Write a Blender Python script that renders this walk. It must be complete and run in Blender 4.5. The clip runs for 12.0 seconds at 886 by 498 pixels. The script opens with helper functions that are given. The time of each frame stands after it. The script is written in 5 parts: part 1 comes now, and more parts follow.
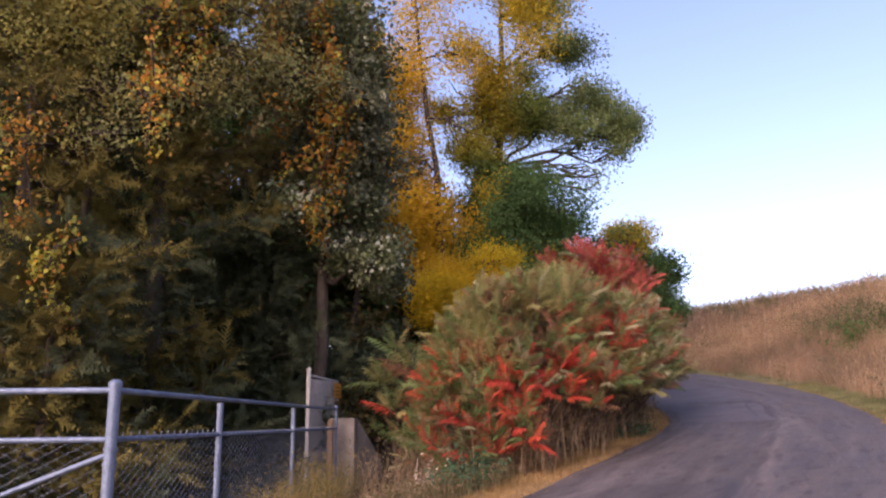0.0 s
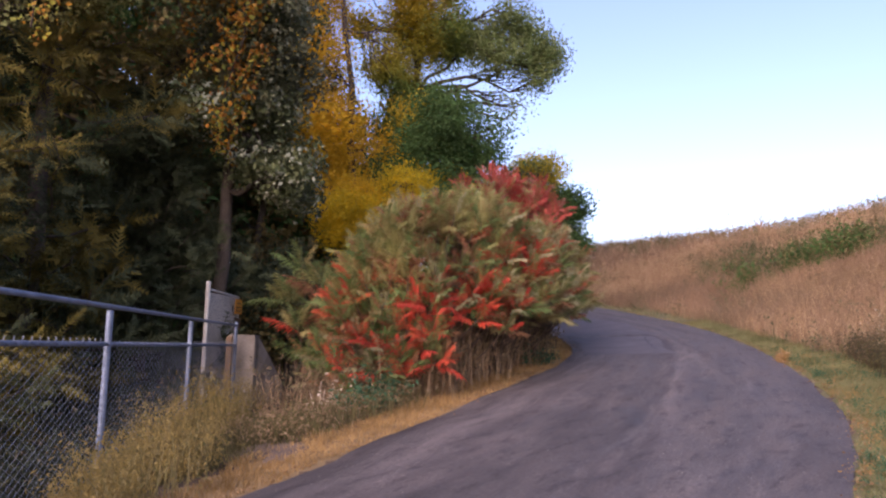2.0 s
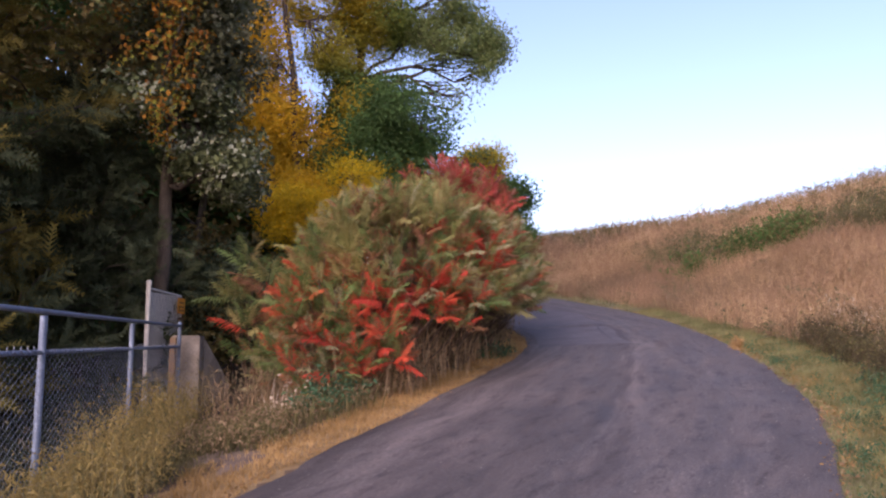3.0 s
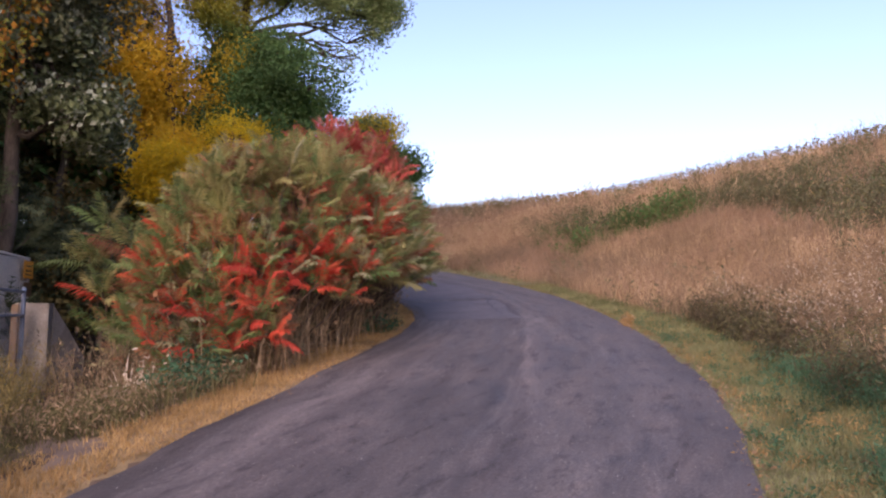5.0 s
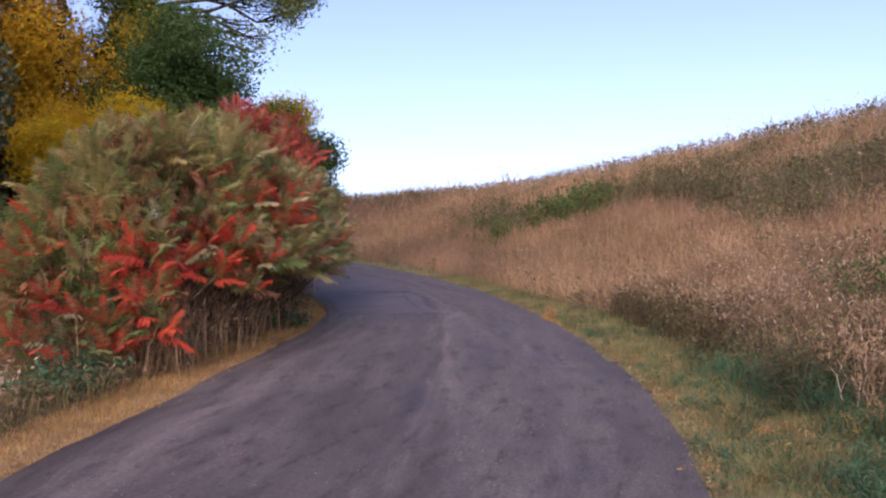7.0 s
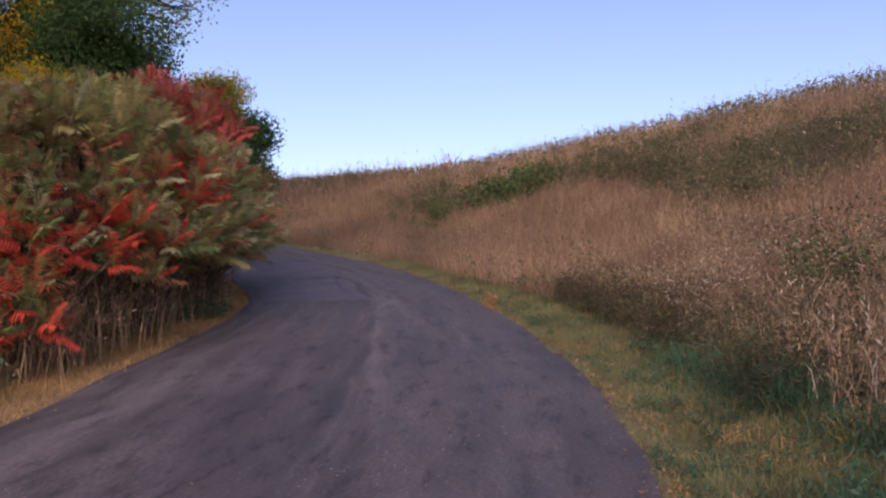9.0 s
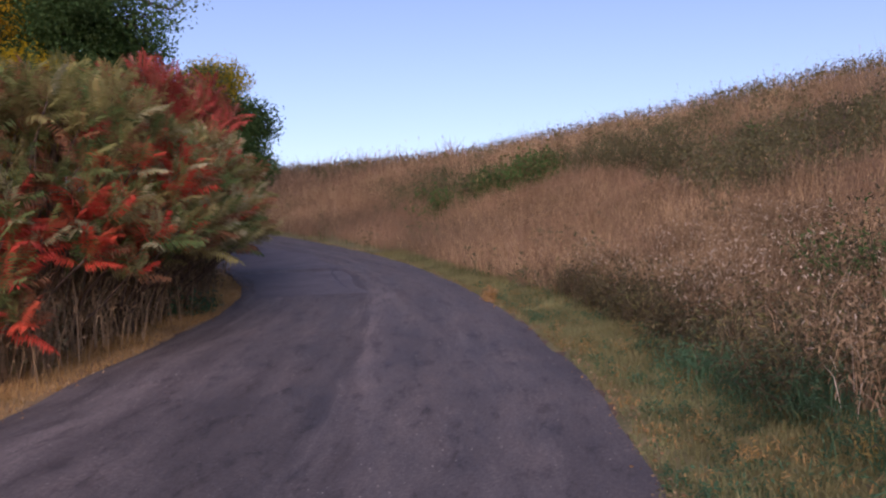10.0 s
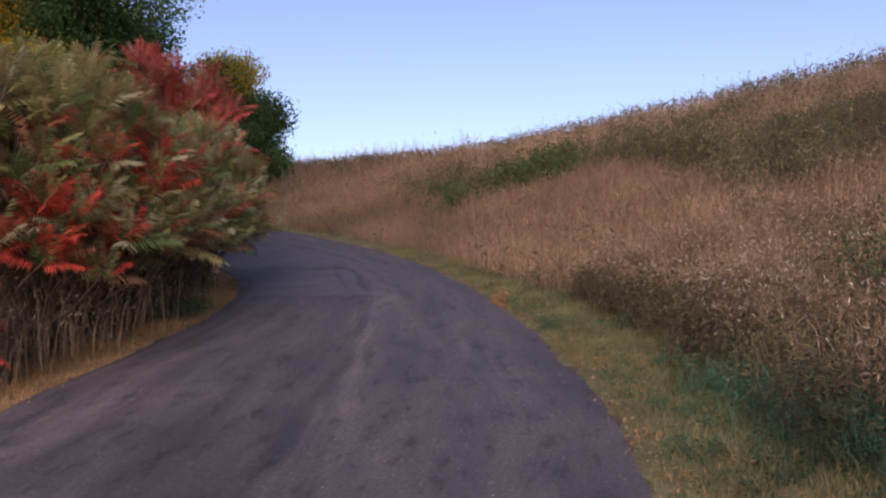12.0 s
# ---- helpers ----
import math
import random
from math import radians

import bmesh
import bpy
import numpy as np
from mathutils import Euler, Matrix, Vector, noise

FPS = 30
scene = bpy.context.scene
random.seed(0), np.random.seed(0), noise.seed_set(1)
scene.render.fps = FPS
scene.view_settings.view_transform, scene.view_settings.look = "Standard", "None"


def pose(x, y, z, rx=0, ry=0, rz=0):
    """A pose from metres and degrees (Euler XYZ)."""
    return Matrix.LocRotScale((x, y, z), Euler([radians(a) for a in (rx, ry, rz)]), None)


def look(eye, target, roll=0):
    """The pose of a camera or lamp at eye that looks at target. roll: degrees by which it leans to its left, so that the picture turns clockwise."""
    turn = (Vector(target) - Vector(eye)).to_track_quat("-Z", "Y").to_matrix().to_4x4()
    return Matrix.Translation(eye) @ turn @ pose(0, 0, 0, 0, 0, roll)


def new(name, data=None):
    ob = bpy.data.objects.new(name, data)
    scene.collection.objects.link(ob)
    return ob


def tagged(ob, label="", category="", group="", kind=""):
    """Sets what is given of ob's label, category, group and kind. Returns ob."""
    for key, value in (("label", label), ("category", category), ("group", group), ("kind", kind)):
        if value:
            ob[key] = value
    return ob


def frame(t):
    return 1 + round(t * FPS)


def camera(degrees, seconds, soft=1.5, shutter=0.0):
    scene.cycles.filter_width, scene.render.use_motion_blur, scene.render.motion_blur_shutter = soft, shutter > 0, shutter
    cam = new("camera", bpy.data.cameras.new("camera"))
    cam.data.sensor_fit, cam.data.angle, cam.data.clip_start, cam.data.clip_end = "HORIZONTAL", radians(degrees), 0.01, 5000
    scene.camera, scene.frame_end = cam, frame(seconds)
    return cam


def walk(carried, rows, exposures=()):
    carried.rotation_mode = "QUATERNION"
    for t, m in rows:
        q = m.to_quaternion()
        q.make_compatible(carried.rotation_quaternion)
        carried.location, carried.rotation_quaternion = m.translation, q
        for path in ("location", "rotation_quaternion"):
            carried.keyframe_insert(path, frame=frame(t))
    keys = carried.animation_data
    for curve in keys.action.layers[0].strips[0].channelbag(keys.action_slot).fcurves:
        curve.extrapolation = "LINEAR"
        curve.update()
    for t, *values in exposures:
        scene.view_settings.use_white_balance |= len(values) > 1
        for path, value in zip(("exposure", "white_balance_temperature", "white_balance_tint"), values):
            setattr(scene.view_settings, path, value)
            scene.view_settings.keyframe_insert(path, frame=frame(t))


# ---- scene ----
cam = camera(59.1, 12.0, 2.25)
PATH = [
    (0, (0.952, 1.141, 1.533), (0.827, 3.09, 1.965), -0.6),
    (0.5, (0.934, 1.22, 1.533), (0.831, 3.181, 1.916), -0.7),
    (1, (0.935, 1.274, 1.523), (0.852, 3.244, 1.858), -0.8),
    (1.5, (0.886, 1.419, 1.496), (0.905, 3.397, 1.788), 0.5),
    (2, (0.793, 1.622, 1.479), (0.911, 3.603, 1.731), 1.6),
    (2.5, (0.657, 1.849, 1.527), (0.829, 3.826, 1.778), 0.5),
    (3, (0.634, 2.006, 1.535), (0.899, 3.975, 1.769), 0.1),
    (3.2, (0.644, 2.07, 1.521), (0.966, 4.032, 1.739), -0.3),
    (5, (0.803, 2.84, 1.538), (1.349, 4.757, 1.706), 0.9),
    (5.5, (0.803, 3.052, 1.568), (1.422, 4.947, 1.725), 0.6),
    (6, (0.84, 3.219, 1.583), (1.501, 5.102, 1.724), 0.6),
    (6.5, (0.939, 3.385, 1.578), (1.648, 5.249, 1.721), 0.8),
    (8.5, (1.39, 4.215, 1.647), (2.242, 6.019, 1.79), 0.3),
    (9, (1.543, 4.373, 1.628), (2.427, 6.163, 1.738), 0.3),
    (9.5, (1.697, 4.525, 1.648), (2.582, 6.317, 1.737), 0.3),
    (10, (1.803, 4.708, 1.711), (2.679, 6.504, 1.789), 0.1),
    (10.5, (1.89, 4.879, 1.716), (2.745, 6.685, 1.79), 0.1),
    (11, (2.027, 5.078, 1.767), (2.886, 6.883, 1.843), 0.1),
    (11.5, (2.173, 5.218, 1.776), (3.037, 7.021, 1.844), 0.3),
    (12, (2.338, 5.337, 1.802), (3.164, 7.157, 1.867), 0.4),
]
EXPOSURES = [(0, 1.27, 7080, 36), (2.5, 1.23, 6850, 34), (6.5, 1.15, 6780, 33), (8.5, 0.54, 6640, 35), (12, 0.48, 6600, 34)]
walk(cam, [(t, look(eye, target, roll)) for t, eye, target, roll in PATH], EXPOSURES)

# ---- light ----
world = bpy.data.worlds.new("sky")
scene.world = world
world.use_nodes = True
wn = world.node_tree.nodes
sky = wn.new("ShaderNodeTexSky")
sky.sky_type = "NISHITA"
sky.sun_disc = False
sky.sun_elevation, sky.sun_rotation = radians(27), radians(212)
sky.altitude, sky.air_density, sky.dust_density, sky.ozone_density = 200, 1.0, 2.0, 2.7
world.node_tree.links.new(sky.outputs[0], wn["Background"].inputs[0])
wn["Background"].inputs[1].default_value = 0.15

sun_data = bpy.data.lights.new("sun", "SUN")
sun_data.energy, sun_data.angle, sun_data.color = 1.2, radians(70), (1.0, 0.86, 0.72)
sun_ob = new("sun", sun_data)
sun_ob.matrix_world = look((-14.16, -22.67, 13.62), (0, 0, 0))

# ---- materials ----

def material(name, rough=0.8, metal=0.0, spec=0.3):
    m = bpy.data.materials.new(name)
    m.use_nodes = True
    b = m.node_tree.nodes["Principled BSDF"]
    b.inputs["Roughness"].default_value = rough
    b.inputs["Metallic"].default_value = metal
    b.inputs["Specular IOR Level"].default_value = spec
    return m, m.node_tree.nodes, m.node_tree.links, b


def ramp_node(n, stops):
    r = n.new("ShaderNodeValToRGB")
    e = r.color_ramp.elements
    while len(e) < len(stops):
        e.new(0.5)
    for i, (p, c) in enumerate(stops):
        e[i].position, e[i].color = p, (*c, 1)
    return r


def coord(n, which="Object"):
    return n.new("ShaderNodeTexCoord").outputs[which]


def noise_node(n, l, vec, scale, detail=4, rough=0.6):
    t = n.new("ShaderNodeTexNoise")
    t.inputs["Scale"].default_value, t.inputs["Detail"].default_value, t.inputs["Roughness"].default_value = scale, detail, rough
    if vec is not None:
        l.new(vec, t.inputs["Vector"])
    return t


def bump(n, l, b, height, strength, distance=0.01):
    u = n.new("ShaderNodeBump")
    u.inputs["Strength"].default_value, u.inputs["Distance"].default_value = strength, distance
    l.new(height, u.inputs["Height"])
    l.new(u.outputs[0], b.inputs["Normal"])


def mix_color(n, l, fac, a, b, blend="MIX"):
    m = n.new("ShaderNodeMix")
    m.data_type, m.blend_type = "RGBA", blend
    for sock, v in ((m.inputs[0], fac), (m.inputs[6], a), (m.inputs[7], b)):
        if isinstance(v, (int, float)):
            sock.default_value = v
        elif isinstance(v, tuple):
            sock.default_value = (*v, 1)
        else:
            l.new(v, sock)
    return m.outputs[2]


def leaf_material(name, cols, through_light=0.3, rough=0.6, by="island", patch=0.8, patch_col=None, spec=0.15, patch_from=0.48, patch_scale=0.0):
    """Leaf or blade: each piece takes its own colour from cols; wide patches drift between pieces."""
    m, n, l, b = material(name, rough, 0, spec)
    rnd = n.new("ShaderNodeNewGeometry").outputs["Random Per Island"] if by == "island" else n.new("ShaderNodeObjectInfo").outputs["Random"]
    stops = [(i / max(1, len(cols) - 1), c) for i, c in enumerate(cols)]
    col = ramp_node(n, stops)
    if by == "island":
        drift = noise_node(n, l, n.new("ShaderNodeNewGeometry").outputs["Position"], patch * 3.5, 3)
        even = n.new("ShaderNodeMapRange")
        even.inputs[1].default_value, even.inputs[2].default_value = 0.3, 0.7
        l.new(drift.outputs[0], even.inputs[0])
        both = n.new("ShaderNodeMix")
        both.inputs[0].default_value = 0.5
        l.new(rnd, both.inputs[2])
        l.new(even.outputs[0], both.inputs[3])
        l.new(both.outputs[0], col.inputs[0])
    else:
        l.new(rnd, col.inputs[0])
    wide = noise_node(n, l, n.new("ShaderNodeNewGeometry").outputs["Position"], patch, 3)
    shift = ramp_node(n, [(0.32, (0.58, 0.58, 0.58)), (0.68, (1.28, 1.28, 1.28))])
    l.new(wide.outputs[0], shift.inputs[0])
    c = mix_color(n, l, 1.0, col.outputs[0], shift.outputs[0], "MULTIPLY")
    if patch_col:
        w2 = noise_node(n, l, n.new("ShaderNodeNewGeometry").outputs["Position"], patch_scale or patch * 0.45, 2)
        f = ramp_node(n, [(patch_from, (0, 0, 0)), (patch_from + (0.14 if not patch_scale else 0.05), (0.75, 0.75, 0.75))])
        l.new(w2.outputs[0], f.inputs[0])
        c = mix_color(n, l, f.outputs[0], c, patch_col)
    l.new(c, b.inputs["Base Color"])
    t = n.new("ShaderNodeBsdfTranslucent")
    l.new(c, t.inputs[0])
    mx = n.new("ShaderNodeMixShader")
    mx.inputs[0].default_value = through_light
    l.new(b.outputs[0], mx.inputs[1])
    l.new(t.outputs[0], mx.inputs[2])
    l.new(mx.outputs[0], n["Material Output"].inputs[0])
    return m


def rough_material(name, stops, scale, rough=0.9, metal=0.0, bump_strength=0.5, fine=12, spec=0.3, stretch=(1, 1, 1)):
    m, n, l, b = material(name, rough, metal, spec)
    mp = n.new("ShaderNodeMapping")
    mp.inputs["Scale"].default_value = stretch
    l.new(coord(n), mp.inputs[0])
    a = noise_node(n, l, mp.outputs[0], scale, 6, 0.65)
    f = noise_node(n, l, mp.outputs[0], scale * fine, 4, 0.7)
    r = ramp_node(n, stops)
    l.new(a.outputs[0], r.inputs[0])
    g = ramp_node(n, [(0.25, (0.7, 0.7, 0.7)), (0.75, (1.2, 1.2, 1.2))])
    l.new(f.outputs[0], g.inputs[0])
    l.new(mix_color(n, l, 1.0, r.outputs[0], g.outputs[0], "MULTIPLY"), b.inputs["Base Color"])
    if bump_strength:
        bump(n, l, b, f.outputs[0], bump_strength)
    return m


def asphalt_material():
    m, n, l, b = material("asphalt", 0.78, 0, 0.35)
    uv = n.new("ShaderNodeUVMap").outputs[0]
    mp = n.new("ShaderNodeMapping")
    mp.inputs["Scale"].default_value = (0.16, 1.5, 1)
    l.new(uv, mp.inputs[0])
    streak = noise_node(n, l, mp.outputs[0], 1.6, 6, 0.62)
    streak.inputs["Distortion"].default_value = 0.6
    drawn = n.new("ShaderNodeMapping")
    drawn.inputs["Scale"].default_value = (0.38, 1, 1)
    l.new(uv, drawn.inputs[0])
    blotch = noise_node(n, l, drawn.outputs[0], 1.9, 8, 0.72)
    grit = noise_node(n, l, uv, 34, 4, 0.85)
    stone = n.new("ShaderNodeTexVoronoi")
    stone.inputs["Scale"].default_value = 95
    l.new(uv, stone.inputs["Vector"])
    r1 = ramp_node(n, [(0.3, (0.078, 0.064, 0.063)), (0.5, (0.110, 0.092, 0.089)), (0.7, (0.146, 0.122, 0.116))])
    l.new(streak.outputs[0], r1.inputs[0])
    r2 = ramp_node(n, [(0.32, (0.64, 0.64, 0.66)), (0.5, (1.0, 1.0, 1.0)), (0.7, (1.34, 1.30, 1.26))])
    l.new(blotch.outputs[0], r2.inputs[0])
    c = mix_color(n, l, 1.0, r1.outputs[0], r2.outputs[0], "MULTIPLY")
    sep = n.new("ShaderNodeSeparateXYZ")
    l.new(uv, sep.inputs[0])
    wob = n.new("ShaderNodeMath")
    wob.operation = "MULTIPLY_ADD"
    wob.inputs[1].default_value = 1.3
    l.new(streak.outputs[0], wob.inputs[0])
    l.new(sep.outputs[1], wob.inputs[2])
    scaled = n.new("ShaderNodeMath")
    scaled.operation = "MULTIPLY_ADD"
    scaled.inputs[1].default_value, scaled.inputs[2].default_value = 1 / 4.2, -0.155
    l.new(wob.outputs[0], scaled.inputs[0])
    lane = ramp_node(n, [(0.0, (0.8, 0.8, 0.8)), (0.08, (1.1, 1.1, 1.1)), (0.27, (1.12, 1.11, 1.11)), (0.37, (0.82, 0.82, 0.83)), (0.55, (0.80, 0.80, 0.81)), (0.61, (1.16, 1.15, 1.15)), (0.68, (0.98, 0.98, 0.98)), (0.9, (1.02, 1.02, 1.02)), (1.0, (0.88, 0.88, 0.89))])
    l.new(scaled.outputs[0], lane.inputs[0])
    c = mix_color(n, l, 1.0, c, lane.outputs[0], "MULTIPLY")
    spot = noise_node(n, l, drawn.outputs[0], 5.2, 6, 0.78)
    r4 = ramp_node(n, [(0.36, (0.54, 0.54, 0.56)), (0.47, (0.97, 0.97, 0.97)), (0.60, (1.04, 1.04, 1.04)), (0.70, (1.42, 1.39, 1.35))])
    l.new(spot.outputs[0], r4.inputs[0])
    c = mix_color(n, l, 1.0, c, r4.outputs[0], "MULTIPLY")
    r3 = ramp_node(n, [(0.25, (0.42, 0.42, 0.42)), (0.6, (1.08, 1.08, 1.08)), (0.78, (2.4, 2.3, 2.2))])
    l.new(grit.outputs[0], r3.inputs[0])
    c = mix_color(n, l, 1.0, c, r3.outputs[0], "MULTIPLY")
    l.new(c, b.inputs["Base Color"])
    hmix = n.new("ShaderNodeMath")
    hmix.operation = "ADD"
    l.new(grit.outputs[0], hmix.inputs[0])
    l.new(stone.outputs[0], hmix.inputs[1])
    bump(n, l, b, hmix.outputs[0], 0.35, 0.006)
    rr = ramp_node(n, [(0.3, (0.62, 0.62, 0.62)), (0.7, (0.9, 0.9, 0.9))])
    l.new(blotch.outputs[0], rr.inputs[0])
    l.new(rr.outputs[0], b.inputs["Roughness"])
    return m


ASPHALT = asphalt_material()
SMOOTH_ASPHALT = rough_material("smooth_patch_asphalt", [(0.3, (0.082, 0.071, 0.078)), (0.7, (0.122, 0.106, 0.113))], 1.6, 0.76, 0, 0.25, 20, 0.35)
SEALANT = rough_material("old_crack_filler", [(0.3, (0.018, 0.016, 0.018)), (0.7, (0.035, 0.031, 0.034))], 6, 0.6)
THATCH = rough_material("thatch_and_soil", [(0.3, (0.06, 0.04, 0.025)), (0.5, (0.13, 0.085, 0.055)), (0.7, (0.19, 0.125, 0.08))], 0.9)
TURF = rough_material("turf_soil", [(0.3, (0.10, 0.10, 0.04)), (0.5, (0.17, 0.15, 0.065)), (0.7, (0.25, 0.19, 0.09))], 2.2)
STRAW_SOIL = rough_material("straw_soil", [(0.3, (0.20, 0.13, 0.06)), (0.7, (0.36, 0.24, 0.11))], 4)
# leaf-mould brown, darkened further so the soil colour holds the wood's shade
SHADE_HUMUS = rough_material("shade_dark_leaf_mould", [(0.3, (0.022, 0.016, 0.011)), (0.7, (0.055, 0.038, 0.025))], 2.5)
DIRT = rough_material("trodden_dirt", [(0.3, (0.12, 0.08, 0.055)), (0.7, (0.24, 0.17, 0.12))], 3, 0.95)
BARK = rough_material("bark", [(0.3, (0.035, 0.027, 0.022)), (0.6, (0.09, 0.07, 0.055)), (0.8, (0.15, 0.125, 0.10))], 3.5, 0.95, 0, 1.0, 8, 0.2, (1, 1, 0.25))
TWIG = rough_material("sumac_bark", [(0.3, (0.06, 0.04, 0.03)), (0.7, (0.17, 0.12, 0.09))], 8, 0.9, 0, 0.4, 6, 0.2)
GALVANISED = rough_material("galvanised_steel", [(0.3, (0.115, 0.15, 0.215)), (0.55, (0.18, 0.225, 0.31)), (0.75, (0.26, 0.31, 0.40))], 5, 0.5, 0.35, 0.15, 9, 0.5)
WIRE = rough_material("galvanised_wire", [(0.3, (0.085, 0.105, 0.15)), (0.7, (0.15, 0.18, 0.24))], 9, 0.5, 0.3, 0.0, 5, 0.5)
CONCRETE = rough_material("weathered_concrete", [(0.3, (0.20, 0.165, 0.135)), (0.55, (0.33, 0.28, 0.235)), (0.75, (0.42, 0.37, 0.31))], 2.5, 0.9, 0, 0.7, 14)
POST_WOOD = rough_material("weathered_post", [(0.3, (0.16, 0.10, 0.06)), (0.7, (0.34, 0.23, 0.14))], 4, 0.9, 0, 0.6, 9, 0.25, (1, 1, 0.2))
SLAT = rough_material("tan_vinyl_slat", [(0.3, (0.58, 0.52, 0.45)), (0.7, (0.72, 0.66, 0.58))], 4, 0.65, 0, 0.1)
CREAM = rough_material("cream_painted_steel", [(0.3, (0.46, 0.43, 0.38)), (0.7, (0.62, 0.58, 0.52))], 5, 0.55, 0, 0.1)
SIGN_ORANGE = rough_material("faded_orange_paint", [(0.3, (0.62, 0.22, 0.02)), (0.7, (0.78, 0.31, 0.035))], 6, 0.6, 0, 0.1)
SIGN_DARK = rough_material("dark_sign_paint", [(0.3, (0.10, 0.05, 0.02)), (0.7, (0.16, 0.08, 0.03))], 6, 0.6, 0, 0.1)

RUST_GRASS = leaf_material("rust_prairie_grass", [(0.19, 0.112, 0.066), (0.30, 0.185, 0.115), (0.37, 0.245, 0.155), (0.25, 0.152, 0.095), (0.44, 0.325, 0.21)], 0.2, 0.75, patch=0.5, patch_col=(0.19, 0.135, 0.085))
TAN_GRASS = leaf_material("tan_prairie_grass", [(0.30, 0.19, 0.10), (0.44, 0.30, 0.17), (0.55, 0.39, 0.24), (0.38, 0.25, 0.13), (0.60, 0.46, 0.30)], 0.2, 0.75, patch=0.3)
WEED_BROWN = leaf_material("dry_weed", [(0.12, 0.077, 0.044), (0.225, 0.15, 0.087), (0.35, 0.245, 0.148), (0.175, 0.115, 0.064), (0.45, 0.335, 0.21)], 0.15, 0.8, patch=0.6)
WEED_PALE = leaf_material("pale_seed_fluff", [(0.48, 0.39, 0.29), (0.64, 0.54, 0.43), (0.38, 0.30, 0.21)], 0.3, 0.9)
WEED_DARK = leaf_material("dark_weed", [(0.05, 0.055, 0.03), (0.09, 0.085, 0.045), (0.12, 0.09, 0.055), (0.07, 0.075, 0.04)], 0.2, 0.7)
# leaf colour taken near black to carry the shade behind the fence
SHADE_WEED = leaf_material("shade_toned_leaf", [(0.02, 0.03, 0.02), (0.035, 0.045, 0.03), (0.05, 0.055, 0.035)], 0.1, 0.7)
HILL_WEED = leaf_material("hillside_weed", [(0.078, 0.086, 0.042), (0.115, 0.122, 0.06), (0.15, 0.138, 0.078), (0.095, 0.098, 0.052)], 0.2, 0.7, patch=0.7)
GREEN_WEED = leaf_material("green_weed", [(0.045, 0.105, 0.055), (0.075, 0.155, 0.08), (0.06, 0.13, 0.07), (0.11, 0.17, 0.07)], 0.3, 0.6)
OLIVE_WEED = leaf_material("olive_weed", [(0.09, 0.09, 0.035), (0.15, 0.14, 0.055), (0.20, 0.16, 0.075), (0.12, 0.10, 0.05)], 0.25, 0.7)
VERGE_GRASS = leaf_material("mown_grass", [(0.12, 0.15, 0.06), (0.18, 0.19, 0.085), (0.25, 0.235, 0.115), (0.15, 0.175, 0.07), (0.34, 0.27, 0.15)], 0.3, 0.65, patch=1.6, patch_col=(0.24, 0.21, 0.09))
STRAW = leaf_material("straw_verge", [(0.34, 0.22, 0.09), (0.46, 0.30, 0.14), (0.40, 0.24, 0.09), (0.28, 0.18, 0.075), (0.54, 0.38, 0.20)], 0.25, 0.75, patch=1.0)
GOLDENROD = leaf_material("goldenrod", [(0.29, 0.215, 0.075), (0.35, 0.26, 0.09), (0.32, 0.235, 0.08), (0.28, 0.21, 0.085), (0.40, 0.31, 0.13)], 0.3, 0.7, patch=1.5)
LITTER = leaf_material("fallen_leaf", [(0.25, 0.13, 0.065), (0.36, 0.21, 0.10), (0.22, 0.12, 0.065), (0.42, 0.29, 0.16), (0.16, 0.09, 0.055)], 0.1, 0.7)
GRAVEL = leaf_material("road_grit", [(0.17, 0.15, 0.14), (0.32, 0.29, 0.27), (0.22, 0.19, 0.17)], 0.0, 0.8)

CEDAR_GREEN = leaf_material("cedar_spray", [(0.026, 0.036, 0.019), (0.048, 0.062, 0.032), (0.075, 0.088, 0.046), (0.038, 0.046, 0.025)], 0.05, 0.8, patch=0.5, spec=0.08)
CEDAR_BRONZE = leaf_material("bronzed_cedar_spray", [(0.095, 0.080, 0.022), (0.165, 0.132, 0.034), (0.12, 0.104, 0.028), (0.22, 0.16, 0.04)], 0.08, 0.8, patch=0.5, spec=0.08)
OAK_LEAF = leaf_material("silver_backed_leaf", [(0.05, 0.066, 0.03), (0.08, 0.10, 0.042), (0.12, 0.135, 0.06), (0.065, 0.085, 0.036), (0.16, 0.15, 0.065)], 0.25, 0.6, patch=1.2, patch_col=(0.40, 0.41, 0.30), patch_from=0.57, patch_scale=2.6)
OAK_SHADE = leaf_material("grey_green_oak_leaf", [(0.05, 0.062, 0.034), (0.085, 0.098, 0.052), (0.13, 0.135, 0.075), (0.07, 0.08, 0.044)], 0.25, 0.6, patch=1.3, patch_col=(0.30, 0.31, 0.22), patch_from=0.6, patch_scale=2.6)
GREYED_LEAF = leaf_material("grey_olive_leaf", [(0.14, 0.17, 0.065), (0.23, 0.25, 0.095), (0.30, 0.28, 0.11), (0.18, 0.205, 0.08)], 0.42, 0.6, patch=1.0, patch_col=(0.26, 0.20, 0.05))
VINE_ORANGE = leaf_material("orange_vine_leaf", [(0.42, 0.17, 0.025), (0.52, 0.25, 0.03), (0.32, 0.12, 0.03), (0.42, 0.28, 0.05), (0.20, 0.10, 0.04)], 0.35, 0.6)
VINE_YELLOW = leaf_material("yellow_green_vine_leaf", [(0.30, 0.30, 0.05), (0.42, 0.36, 0.05), (0.22, 0.26, 0.06), (0.50, 0.33, 0.05)], 0.35, 0.6)
